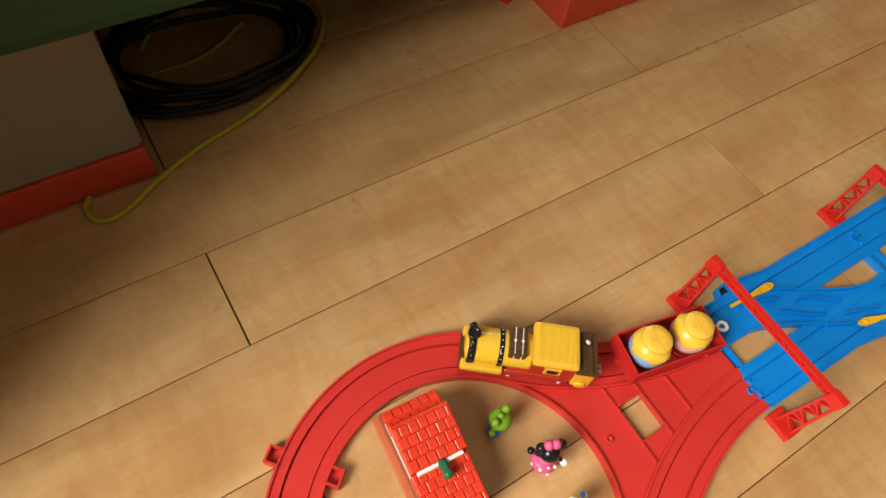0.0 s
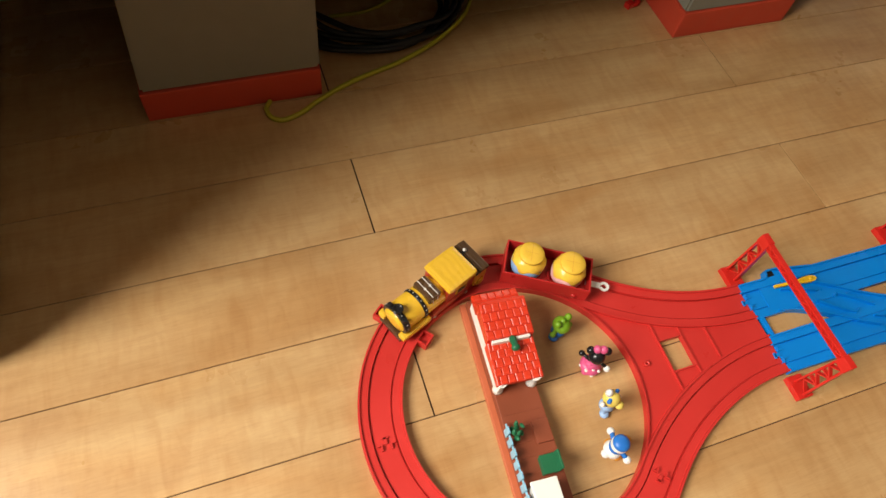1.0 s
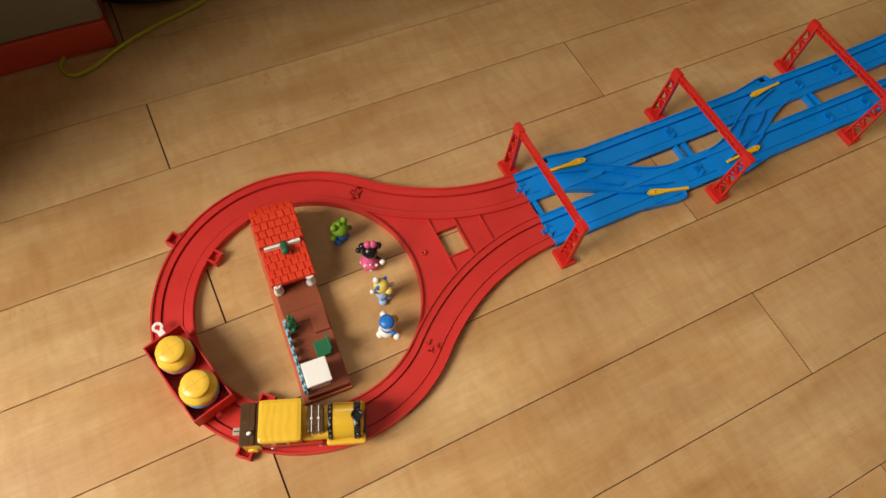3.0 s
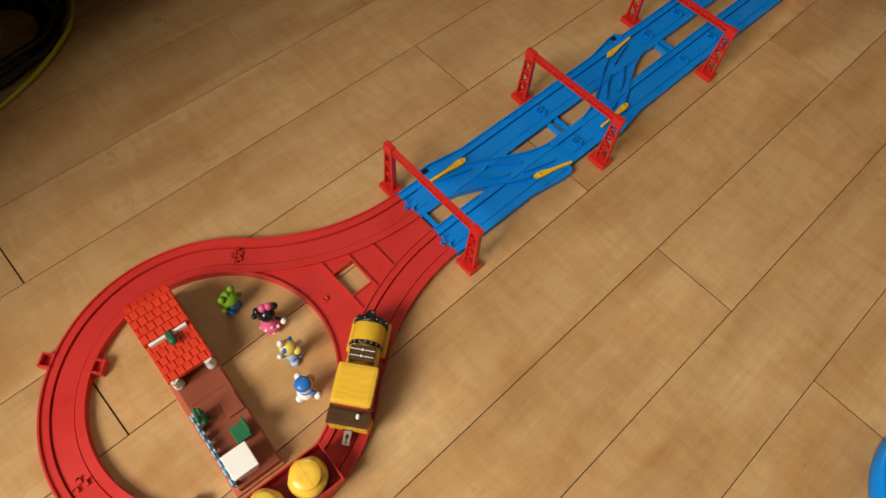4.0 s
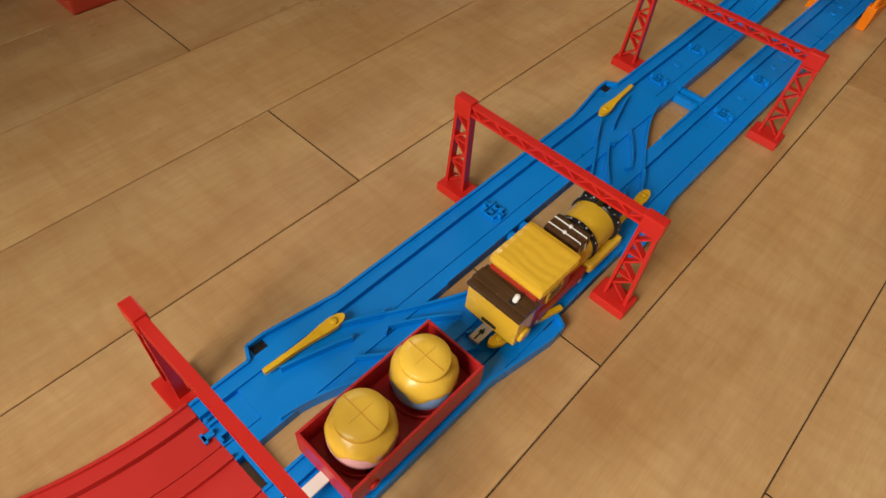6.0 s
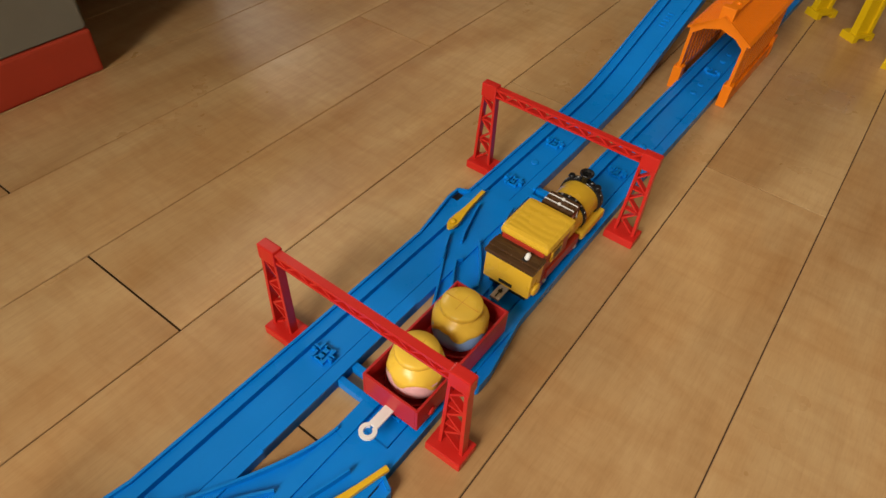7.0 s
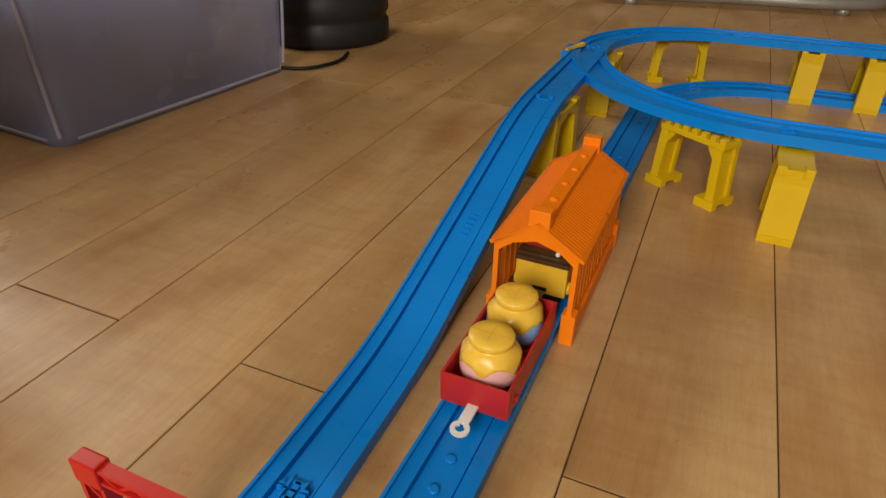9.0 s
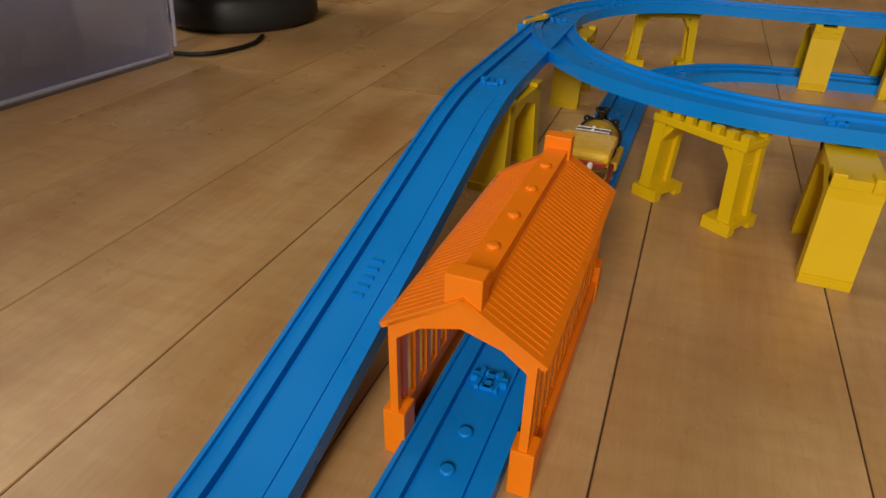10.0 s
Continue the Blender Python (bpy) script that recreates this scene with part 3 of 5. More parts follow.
def upper_loop():
    x0, y0 = climb_xy(2 * PIECE)
    ty = y0 + 0.001
    sw = thing("switch_track", Matrix(), "blue plastic switch track on the upper level with a yellow lever", "toy track", "blue tracks")
    part("track_bed", sweep(bmesh.new(), TRACK, line(x0, y0, TOE, ty, 4, UP, UP)), BLUE, sw)
    br = arc(NEAR_X, ty - NEAR_R, NEAR_R, math.pi / 2, math.pi / 2 + 0.80, 30, UP + 0.0004)
    part("branch_bed", sweep(bmesh.new(), TRACK, br), BLUE, sw)
    part("lever_pocket", boxes((TOE - 0.045, TOE - 0.005, ty + 0.0195, ty + 0.029, UP + 0.0004, UP + 0.0088), bevel=0.0008), BLUE, sw)
    part("lever", lever_mesh(bmesh.new(), TOE - 0.045, ty + 0.023, TOE - 0.006, ty + 0.010, UP + 0.0092), YELLOW, sw, "flat yellow plastic switch lever")
    hook(sw, BLUE, x0, y0, math.pi + CLIMB_TURN, UP)
    hook(sw, BLUE, TOE, ty, 0, UP)
    mid = math.pi / 2 + 0.80
    track_piece("curved_track", arc(NEAR_X, ty - NEAR_R, NEAR_R, mid, math.pi, 20, UP), BLUE, "blue plastic curved track raised on yellow piers", "blue tracks", (False, True))
    nx = NEAR_X - NEAR_R
    for i in range(2):
        track_piece("straight_track", line(nx, ty - NEAR_R - 0.2 * i, nx, ty - NEAR_R - 0.2 * (i + 1), 2, UP, UP), BLUE, "straight blue plastic track raised on yellow piers", "blue tracks", (False, True))
    for a0, a1 in ((math.pi / 2, math.pi / 4), (math.pi / 4, 0)):
        track_piece("curved_track", arc(TOE, ty - FAR_R, FAR_R, a0, a1, 20, UP), BLUE, "blue plastic curved track raised on yellow piers", "blue tracks", (False, True))
    fx = TOE + FAR_R
    for i in range(3):
        track_piece("straight_track", line(fx, ty - FAR_R - 0.2 * i, fx, ty - FAR_R - 0.2 * (i + 1), 2, UP, UP), BLUE, "straight blue plastic track raised on yellow piers", "blue tracks", (False, True))


upper_loop()


# ---- red gantries ----
def gantry():
    g = thing("gantry", Matrix(), "red plastic lattice gantry standing astride the blue double track", "toy gantry", "gantries over the tracks")
    top, beam, yi, yo = 0.0785, 0.0712, 0.0600, 0.0700
    for sg in (1, -1):
        part("foot", boxes((-0.0085, 0.0085, *sorted((sg * 0.0520, sg * 0.0755)), 0, 0.0070), bevel=0.0009), GANTRY_RED, g)
        bm = bmesh.new()
        bar(bm, (0, sg * (yi - 0.002), 0.0068), (0, sg * yi, top - 0.008), 0.0020, 0.0056)
        bar(bm, (0, sg * (yo + 0.002), 0.0068), (0, sg * yo, top - 0.008), 0.0022, 0.0056)
        z0, n = 0.009, 6
        dz = (top - 0.012 - z0) / n
        for k in range(n):
            a, b = (yi, yo) if k % 2 else (yo, yi)
            bar(bm, (0, sg * a, z0 + k * dz), (0, sg * b, z0 + (k + 1) * dz), 0.0014, 0.0040)
            if k % 2:
                bar(bm, (0, sg * yi, z0 + (k + 1) * dz), (0, sg * yo, z0 + (k + 1) * dz), 0.0014, 0.0040)
        part("lattice_leg", bm, GANTRY_RED, g)
        part("leg_cap", boxes((-0.0035, 0.0035, *sorted((sg * (yi - 0.001), sg * (yo + 0.002))), top - 0.0105, top + 0.001), bevel=0.0009), GANTRY_RED, g)
    bm = bmesh.new()
    for z in (beam, top - 0.0012):
        bar(bm, (0, -yi + 0.001, z), (0, yi - 0.001, z), 0.0018, 0.0050)
    n = 14
    for k in range(n):
        y0, y1 = -yi + 2 * yi * k / n, -yi + 2 * yi * (k + 1) / n
        a, b = (beam, top - 0.0012) if k % 2 else (top - 0.0012, beam)
        bar(bm, (0, y0, a), (0, y1, b), 0.0013, 0.0040)
    part("lattice_beam", bm, GANTRY_RED, g)
    return g


_g = gantry()
_shift = -0.0030
_g.matrix_basis = BL @ pose(0.0015, _shift + 0.002, 0)
copy_thing(_g, BL @ pose(PIECE + 0.001, _shift + 0.001, 0, 0, 0, 0.8))
copy_thing(_g, BL @ pose(2 * PIECE + 0.005, _shift + 0.002, 0, 0, 0, 0.4))


# ---- orange tunnel ----
def tunnel():
    L, hw, wall, peak = 0.134, 0.0268, 0.0650, 0.0818
    t = thing("tunnel_shed", pose(0.6920, -0.0532, 0, 0, 0, -0.95), "orange plastic shed tunnel with a ribbed roof over the blue track", "toy tunnel")
    for sg in (1, -1):
        bm = bmesh.new()
        y0, y1 = sorted((sg * (hw - 0.0022), sg * hw))
        box(bm, 0.002, L, y0, y1, 0.012, 0.018)
        box(bm, 0.002, L, y0, y1, wall - 0.008, wall)
        n = 11
        for k in range(n + 1):
            x = 0.004 + (L - 0.010) * k / n
            part("wall_bar", boxes((x, x + 0.0040, y0, y1, 0.018, wall - 0.008)), ORANGE, t)
        box(bm, 0.0, L, *sorted((sg * (hw - 0.001), sg * (hw + 0.0022))), 0.0, 0.014)
        part("barred_wall", bm, ORANGE, t)
        for x0 in (-0.004, L - 0.006):
            part("corner_foot", boxes((x0, x0 + 0.010, *sorted((sg * (hw - 0.006), sg * (hw + 0.003))), 0, 0.0230), bevel=0.0006), ORANGE, t)
        bm = bmesh.new()
        ang = math.atan2(peak - wall, hw)
        bar(bm, (-0.003, sg * (hw / 2 + 0.001), (wall + peak) / 2 - 0.0010), (L + 0.003, sg * (hw / 2 + 0.001), (wall + peak) / 2 - 0.0010), math.hypot(hw, peak - wall) + 0.0045, 0.0022,
            (0, sg * math.sin(ang), math.cos(ang)))
        slope_part = part("ribbed_roof", bm, ORANGE, t)
        n = 39
        rib = bpy.data.meshes.new("roof_rib")
        bm = bar(bmesh.new(), (0, sg * 0.006, peak - 0.006 * math.tan(ang) + 0.0005), (0, sg * (hw + 0.0005), wall + 0.0003), 0.0012, 0.0011, (0, sg * math.sin(ang), math.cos(ang)))
        bmesh.ops.recalc_face_normals(bm, faces=bm.faces)
        bm.to_mesh(rib)
        bm.free()
        rib.materials.append(ORANGE)
        for k in range(n):
            share("roof_rib", rib, Matrix.Translation((0.001 + (L - 0.002) * k / n, 0, 0)), slope_part)
    part("ridge", prism(bmesh.new(), [(0.006, -0.0052), (L - 0.006, -0.0052), (L - 0.006, 0.0052), (0.006, 0.0052)], peak - 0.004, peak + 0.0025), ORANGE, t)
    for x0 in (-0.002, L - 0.006):
        part("chimney", boxes((x0, x0 + 0.008, -0.0065, 0.0065, peak - 0.006, peak + 0.0085), bevel=0.0005), ORANGE, t)
    for k in range(4):
        part("rivet", lathe(bmesh.new(), [(0.0026, peak + 0.0022), (0.0026, peak + 0.0034), (0.0014, peak + 0.0040)], 12, Matrix.Translation((0.029 + 0.0255 * k, 0, 0))), ORANGE, t)
    for x0 in (-0.003, L + 0.0005):
        bm = bmesh.new()
        outer = [(-hw, 0.012), (-hw, wall), (0, peak), (hw, wall), (hw, 0.012)]
        inn = [(-hw + 0.0032, 0.012), (-hw + 0.0032, wall - 0.006), (-hw * 0.55, wall + 0.001), (hw * 0.0, wall + 0.0055), (hw * 0.55, wall + 0.001), (hw - 0.0032, wall - 0.006), (hw - 0.0032, 0.012)]
        poly = outer + inn[::-1]
        va = [bm.verts.new((x0, y, z)) for y, z in poly]
        vb = [bm.verts.new((x0 + 0.0025, y, z)) for y, z in poly]
        n = len(poly)
        bm.faces.new(va)
        bm.faces.new(vb[::-1])
        for i in range(n):
            bm.faces.new((va[i], vb[i], vb[(i + 1) % n], va[(i + 1) % n]))
        part("portal", bm, ORANGE, t)


tunnel()


# ---- yellow piers ----
def block_pier(hx=0.0135):
    """An arch across the track on two slanting hollow legs, with notched shoulders on top."""
    p = thing("block_pier", Matrix(), "yellow plastic arched pier holding up the blue track", "toy pier", "yellow piers")
    for sg in (1, -1):
        bm = bmesh.new()
        v = []
        for z, o, i in ((0.0, 0.0370, 0.0250), (0.006, 0.0370, 0.0250), (0.0062, 0.0360, 0.0255), (0.0510, 0.0305, 0.0200), (0.0575, 0.0305, 0.0)):
            v.append([bm.verts.new((x, sg * y, z)) for x, y in ((-hx, i), (hx, i), (hx, o), (-hx, o))])
        for a, b in zip(v, v[1:]):
            for k in range(4):
                bm.faces.new((a[k], a[(k + 1) % 4], b[(k + 1) % 4], b[k]))
        bm.faces.new(v[0][::-1])
        bm.faces.new(v[-1])
        part("leg", bm, PIER_YELLOW, p)
        for x0 in (-hx, hx - 0.007):
            part("shoulder", boxes((x0, x0 + 0.007, *sorted((sg * 0.0210, sg * 0.0315)), 0.0575, 0.0656), bevel=0.0005), PIER_YELLOW, p)
    part("cap", boxes((-hx, hx, -0.030, 0.030, 0.0575, 0.0630)), PIER_YELLOW, p)
    return p


def gate_pier():
    """A wide gate of two slim legs with feet, under a notched beam along the track."""
    p = thing("gate_pier", Matrix(), "yellow plastic gate pier with a notched beam under the raised track", "toy pier", "yellow piers")
    for sg in (1, -1):
        bm = bmesh.new()
        for y in (-0.0095, 0.0095):
            bar(bm, (sg * 0.0320, y, 0.004), (sg * 0.0290, y, 0.0565), 0.0085, 0.0050, (0, 1, 0))
        bar(bm, (sg * 0.0320, 0, 0.004), (sg * 0.0290, 0, 0.0565), 0.0030, 0.0170, (0, 1, 0))
        part("leg", bm, PIER_YELLOW, p)
        bm = bmesh.new()
        box(bm, *sorted((sg * 0.0190, sg * 0.0390)), -0.0150, 0.0150, 0.0045, 0.0080)
        for y in (-0.0150, 0.0080):
            box(bm, *sorted((sg * 0.0190, sg * 0.0390)), y, y + 0.0070, 0.0, 0.0045)
        part("foot", bm, PIER_YELLOW, p)
    bm = bmesh.new()
    box(bm, -0.0345, 0.0345, -0.0125, 0.0125, 0.0555, 0.0610, 0.0008)
    n = 7
    for k in range(n):
        x = -0.0345 + 0.069 * k / n
        for y in (-0.0125, 0.0075):
            box(bm, x, x + 0.0055, y, y + 0.0050, 0.0610, 0.0656)
    for sg in (1, -1):
        bar(bm, (sg * 0.0300, 0, 0.0420), (sg * 0.0200, 0, 0.0555), 0.0050, 0.0220, (0, 1, 0))
    part("notched_beam", bm, PIER_YELLOW, p)
    return p


def piers():
    fx = TOE + FAR_R
    b = block_pier()
    b.matrix_basis = pose(0.922, -0.204, 0, 0, 0, 88)
    copy_thing(b, pose(0.962, 0.0075, 0, 0, 0, 84))
    copy_thing(b, pose(1.168, -0.003, 0, 0, 0, 90))
    copy_thing(b, pose(fx + 0.010, -0.237, 0, 0, 0, 90))
    copy_thing(b, pose(fx + 0.004, -0.312, 0, 0, 0, 90))
    copy_thing(b, pose(fx, -0.48, 0, 0, 0, 90))
    copy_thing(b, pose(NEAR_X - NEAR_R, -0.44, 0, 0, 0, 90))
    g = gate_pier()
    g.matrix_basis = pose(0.957, -0.128, 0, 0, 0, 56)
    copy_thing(g, pose(1.332, -0.075, 0, 0, 0, -76))


piers()

# ---- train ----
def locomotive():
    t = thing("toy_locomotive", Matrix(), "yellow and brown toy steam locomotive with black boiler bands", "toy train")
    # running plate and frame
    part("frame", boxes((-0.0500, 0.0480, -0.0145, 0.0145, 0.0020, 0.0120), bevel=0.001), BLACK, t)
    part("side_skirt", boxes((-0.0300, 0.0150, -0.0172, 0.0172, 0.0080, 0.0190), bevel=0.0012), LOCO_RED, t)
    for sg in (1, -1):
        part("front_plate", boxes((0.0180, 0.0530, *sorted((sg * 0.0100, sg * 0.0190)), 0.0100, 0.0185), bevel=0.0025), LOCO_YELLOW, t)
    bm = bmesh.new()
    R = Matrix.Translation((0, 0, 0.0270)) @ Matrix.Rotation(math.pi / 2, 4, "Y")
    lathe(bm, [(0.0145, -0.006), (0.0150, 0.0), (0.0150, 0.046), (0.0145, 0.0475)], 32, R)
    part("boiler", bm, LOCO_YELLOW, t)
    for x, w, r in ((0.0205, 0.0040, 0.0162), (0.0430, 0.0060, 0.0166)):
        b = part("boiler_band", lathe(bmesh.new(), [(r - 0.0008, x), (r, x + 0.0006), (r, x + w - 0.0006), (r - 0.0008, x + w)], 32, R), BLACK, t, "black studded band")
        bm = bmesh.new()
        for k in range(9):
            a = math.pi * (k + 0.5) / 9
            lathe(bm, [(0.0008, 0), (0.0006, 0.0007)], 6, Matrix.Translation((x + w / 2, r * math.cos(a), 0.0270 + r * math.sin(a))) @ Matrix.Rotation(math.pi / 2 - a, 4, "X"))
        part("stud", bm, SILVER, b)
    part("smokebox_front", lathe(bmesh.new(), [(0.0135, 0.0470), (0.0130, 0.0500), (0.0060, 0.0515)], 28, R), LOCO_YELLOW, t)
    part("chimney", lathe(bmesh.new(), [(0.0040, 0.0), (0.0036, 0.0050), (0.0052, 0.0068), (0.0052, 0.0082), (0.0036, 0.0082), (0.0034, 0.0062)], 18, Matrix.Translation((0.0462, 0, 0.0425))), BLACK, t)
    for sg in (1, -1):
        part("front_knob", lathe(bmesh.new(), [(0.0022, 0), (0.0028, 0.0014), (0.0020, 0.0034)], 12, Matrix.Translation((0.0462, sg * 0.0105, 0.0395))), BLACK, t)
    part("bumper", boxes((0.0480, 0.0540, -0.0150, 0.0150, 0.0050, 0.0120), bevel=0.0015), LOCO_BROWN, t)
    # chest tied with two white cords
    c = part("chest", boxes((0.0030, 0.0175, -0.0118, 0.0118, 0.0330, 0.0465), bevel=0.0016), LOCO_BROWN, t, "dark brown ribbed chest")
    for x in (0.0070, 0.0130):
        bm = bmesh.new()
        for a, b in (((x, -0.0123, 0.036), (x, -0.0110, 0.0470)), ((x, -0.0110, 0.0470), (x, 0.0110, 0.0470)), ((x, 0.0110, 0.0470), (x, 0.0123, 0.036))):
            bar(bm, a, b, 0.0006, 0.0006)
        lathe(bm, [(0.0012, 0.0466), (0.0012, 0.0480), (0.0006, 0.0484)], 8, Matrix.Translation((x, 0, 0)))
        part("cord", bm, WHITE, c, "white cord")
    # cab
    part("cab", boxes((-0.0390, -0.0020, -0.0160, 0.0160, 0.0110, 0.0440), bevel=0.0012), LOCO_RED, t)
    for sg in (1, -1):
        w = part("cab_window", boxes((-0.0270, -0.0130, *sorted((sg * 0.0158, sg * 0.0172)), 0.0255, 0.0375), bevel=0.0005), LOCO_YELLOW, t, "yellow window frame")
        # the cab is solid: a black plate paints the shade inside its window
        part("window_opening_shade", boxes((-0.0245, -0.0155, *sorted((sg * 0.0170, sg * 0.0175)), 0.0280, 0.0350)), BLACK, w)
    bm = bmesh.new()
    box(bm, -0.0385, -0.0010, -0.0186, 0.0186, 0.0418, 0.0504, 0.0038)
    part("cab_roof", bm, ROOF_YELLOW, t, "yellow wood-grained roof", smooth=False)
    # coal bunker behind the cab, with a dark plank lid
    b = part("bunker", boxes((-0.0535, -0.0385, -0.0178, 0.0178, 0.0100, 0.0375), bevel=0.0012), LOCO_YELLOW, t)
    for sg in (1, -1):
        part("bunker_boss", lathe(bmesh.new(), [(0.0052, 0.0), (0.0052, 0.0014), (0.0034, 0.0020)], 16, Matrix.Translation((-0.0455, sg * 0.0178, 0.0150)) @ Matrix.Rotation(-sg * math.pi / 2, 4, "X")), LOCO_YELLOW, b)
    # black strip on the solid wall, painting the shade of a slot
    part("rear_slot_shade", boxes((-0.0539, -0.0533, -0.0050, 0.0050, 0.0130, 0.0160)), BLACK, b)
    for k in range(4):
        x = -0.0548 + 0.0170 * k / 4
        z = 0.0395 + 0.0016 * k * (3 - k) / 2
        part("lid_plank", boxes((x, x + 0.0044, -0.0184, 0.0184, 0.0370, z + 0.001), bevel=0.0007), LOCO_BROWN, b, "dark brown plank")
    # the lid's slot is not cut; its shade is a black patch on top
    part("lid_slot_shade", boxes((-0.0500, -0.0425, -0.0100, -0.0060, 0.0415, 0.0424), bevel=0.0003), BLACK, b, "black patch for the shade of the slot in the lid")
    part("lid_knob", lathe(bmesh.new(), [(0.0010, 0.0), (0.0017, 0.0012), (0.0016, 0.0046), (0.0007, 0.0056)], 10, Matrix.Translation((-0.0478, -0.0085, 0.0415)) @ Matrix.Rotation(0.6, 4, "Y")), WHITE, b, "small white knob")
    bar_ = part("drawbar", boxes((-0.0660, -0.0500, -0.0034, 0.0034, 0.0085, 0.0105), bevel=0.0006), GREY_BAR, t, "worn grey coupling bar")
    # black strips on the uncut bar stand for the shade in its slot
    part("drawbar_slot_shade", boxes((-0.0650, -0.0560, -0.0005, 0.0005, 0.0103, 0.0107), (-0.0600, -0.0575, -0.0014, 0.0014, 0.0103, 0.0107)), BLACK, bar_)
    for x in (-0.030, 0.012, 0.034):
        for sg in (1, -1):
            w = part("wheel", lathe(bmesh.new(), [(0.0080, -0.0015), (0.0080, 0.0012), (0.0060, 0.0016), (0.0020, 0.0020)], 20,
                                    Matrix.Translation((x, sg * 0.0145, 0.0080)) @ Matrix.Rotation(-sg * math.pi / 2, 4, "X")), LOCO_RED, t)
            part("axle_cap", lathe(bmesh.new(), [(0.0022, 0.0018), (0.0018, 0.0030)], 10, Matrix.Translation((x, sg * 0.0145, 0.0080)) @ Matrix.Rotation(-sg * math.pi / 2, 4, "X")), SILVER, w)
    return t


def wagon():
    L, w, z0, z1, th = 0.0440, 0.0195, 0.0070, 0.0290, 0.0016
    t = thing("toy_wagon", Matrix(), "deep red open toy wagon carrying two honey pots", "toy train")
    part("floor_plate", boxes((-L, L, -w, w, z0, z0 + 0.0030), bevel=0.0006), WAGON_RED, t)
    for sg in (1, -1):
        part("side_wall", boxes((-L, L, *sorted((sg * (w - th), sg * w)), z0 + 0.003, z1), bevel=0.0004), WAGON_RED, t)
        part("end_wall", boxes((*sorted((sg * (L - th), sg * L)), -w + th, w - th, z0 + 0.003, z1), bevel=0.0004), WAGON_RED, t)
        part("side_boss", lathe(bmesh.new(), [(0.0030, 0.0), (0.0030, 0.0010), (0.0014, 0.0014)], 12, Matrix.Translation((-0.031, sg * w, 0.0130)) @ Matrix.Rotation(-sg * math.pi / 2, 4, "X")), WAGON_RED, t)
        part("pot_seat", lathe(bmesh.new(), [(0.0180, z0 + 0.003), (0.0180, z0 + 0.0065), (0.0168, z0 + 0.0065), (0.0168, z0 + 0.0032)], 28, Matrix.Translation((sg * 0.0205, 0, 0))), WAGON_RED, t)
        part("axle_box", boxes((sg * 0.026 - 0.006, sg * 0.026 + 0.006, -0.0150, 0.0150, 0.0010, z0)), BLACK, t)
        for s2 in (1, -1):
            part("wheel", lathe(bmesh.new(), [(0.0068, -0.0015), (0.0068, 0.0012), (0.0030, 0.0018)], 18, Matrix.Translation((sg * 0.026, s2 * 0.0140, 0.0068)) @ Matrix.Rotation(-s2 * math.pi / 2, 4, "X")), BLACK, t)
    # flat coupling with a split ring at its end
    c = part("coupling", boxes((-L - 0.0140, -L + 0.002, -0.0032, 0.0032, 0.0096, 0.0114), bevel=0.0005), WHITE, t, "white flat coupling bar")
    bm = bmesh.new()
    for i in range(15):
        a0, a1 = radians(20 + 320 * i / 15), radians(20 + 320 * (i + 1) / 15)
        poly = [(-L - 0.0178 + r * math.cos(a), r * math.sin(a)) for r, a in ((0.0026, a0), (0.0052, a0), (0.0052, a1), (0.0026, a1))]
        prism(bm, poly, 0.0097, 0.0115)
    part("coupling_ring", bm, WHITE, c)
    part("front_hook", boxes((L - 0.001, L + 0.0040, -0.0025, 0.0025, 0.0090, 0.0125), bevel=0.0005), WAGON_RED, t)

    def pot(x, body, label):
        p = part("honey_pot", lathe(bmesh.new(), [(0.0100, 0.0110), (0.0136, 0.0130), (0.0162, 0.0180), (0.0171, 0.0240), (0.0166, 0.0300), (0.0148, 0.0350)], 36, Matrix.Translation((x, 0, 0))), body, t, label)

        def drip(k, a):
            w = max(0.0, math.sin(5 * a + x * 90)) ** 0.6 + 0.35 * max(0.0, math.sin(3 * a + 1.0))
            return (-0.0068 * w, -0.0064 * w, -0.0030 * w)[k] if k < 3 else 0
        bm = lathe(bmesh.new(), [(0.0166, 0.0330), (0.0171, 0.0336), (0.0164, 0.0348), (0.0148, 0.0372), (0.0122, 0.0396), (0.0113, 0.0403), (0.0111, 0.0409), (0.0121, 0.0416), (0.0127, 0.0427), (0.0127, 0.0452), (0.0121, 0.0462), (0.0060, 0.0465)], 60,
                   Matrix.Translation((x, 0, 0)), wobble=drip)
        part("honey_lid", bm, HONEY, p, "golden yellow dripping honey lid")
        part("lid_seam", boxes((x - 0.00018, x + 0.00018, -0.0114, 0.0114, 0.0455, 0.04665), (x - 0.0070, x + 0.0070, -0.0002, 0.0001, 0.0455, 0.04662)), ORANGE_SOFT, p)

    pot(0.0205, BLUE_POT, "pale blue pot")
    pot(-0.0205, PINK_POT, "pale pink pot")
    return t


LOCO, WAGON = locomotive(), wagon()
for _t, _k in ((LOCO, 0.87), (WAGON, 0.90)):
    for _o in _t.children_recursive:
        _o.data.transform(Matrix.Diagonal((1, 1, _k, 1)))

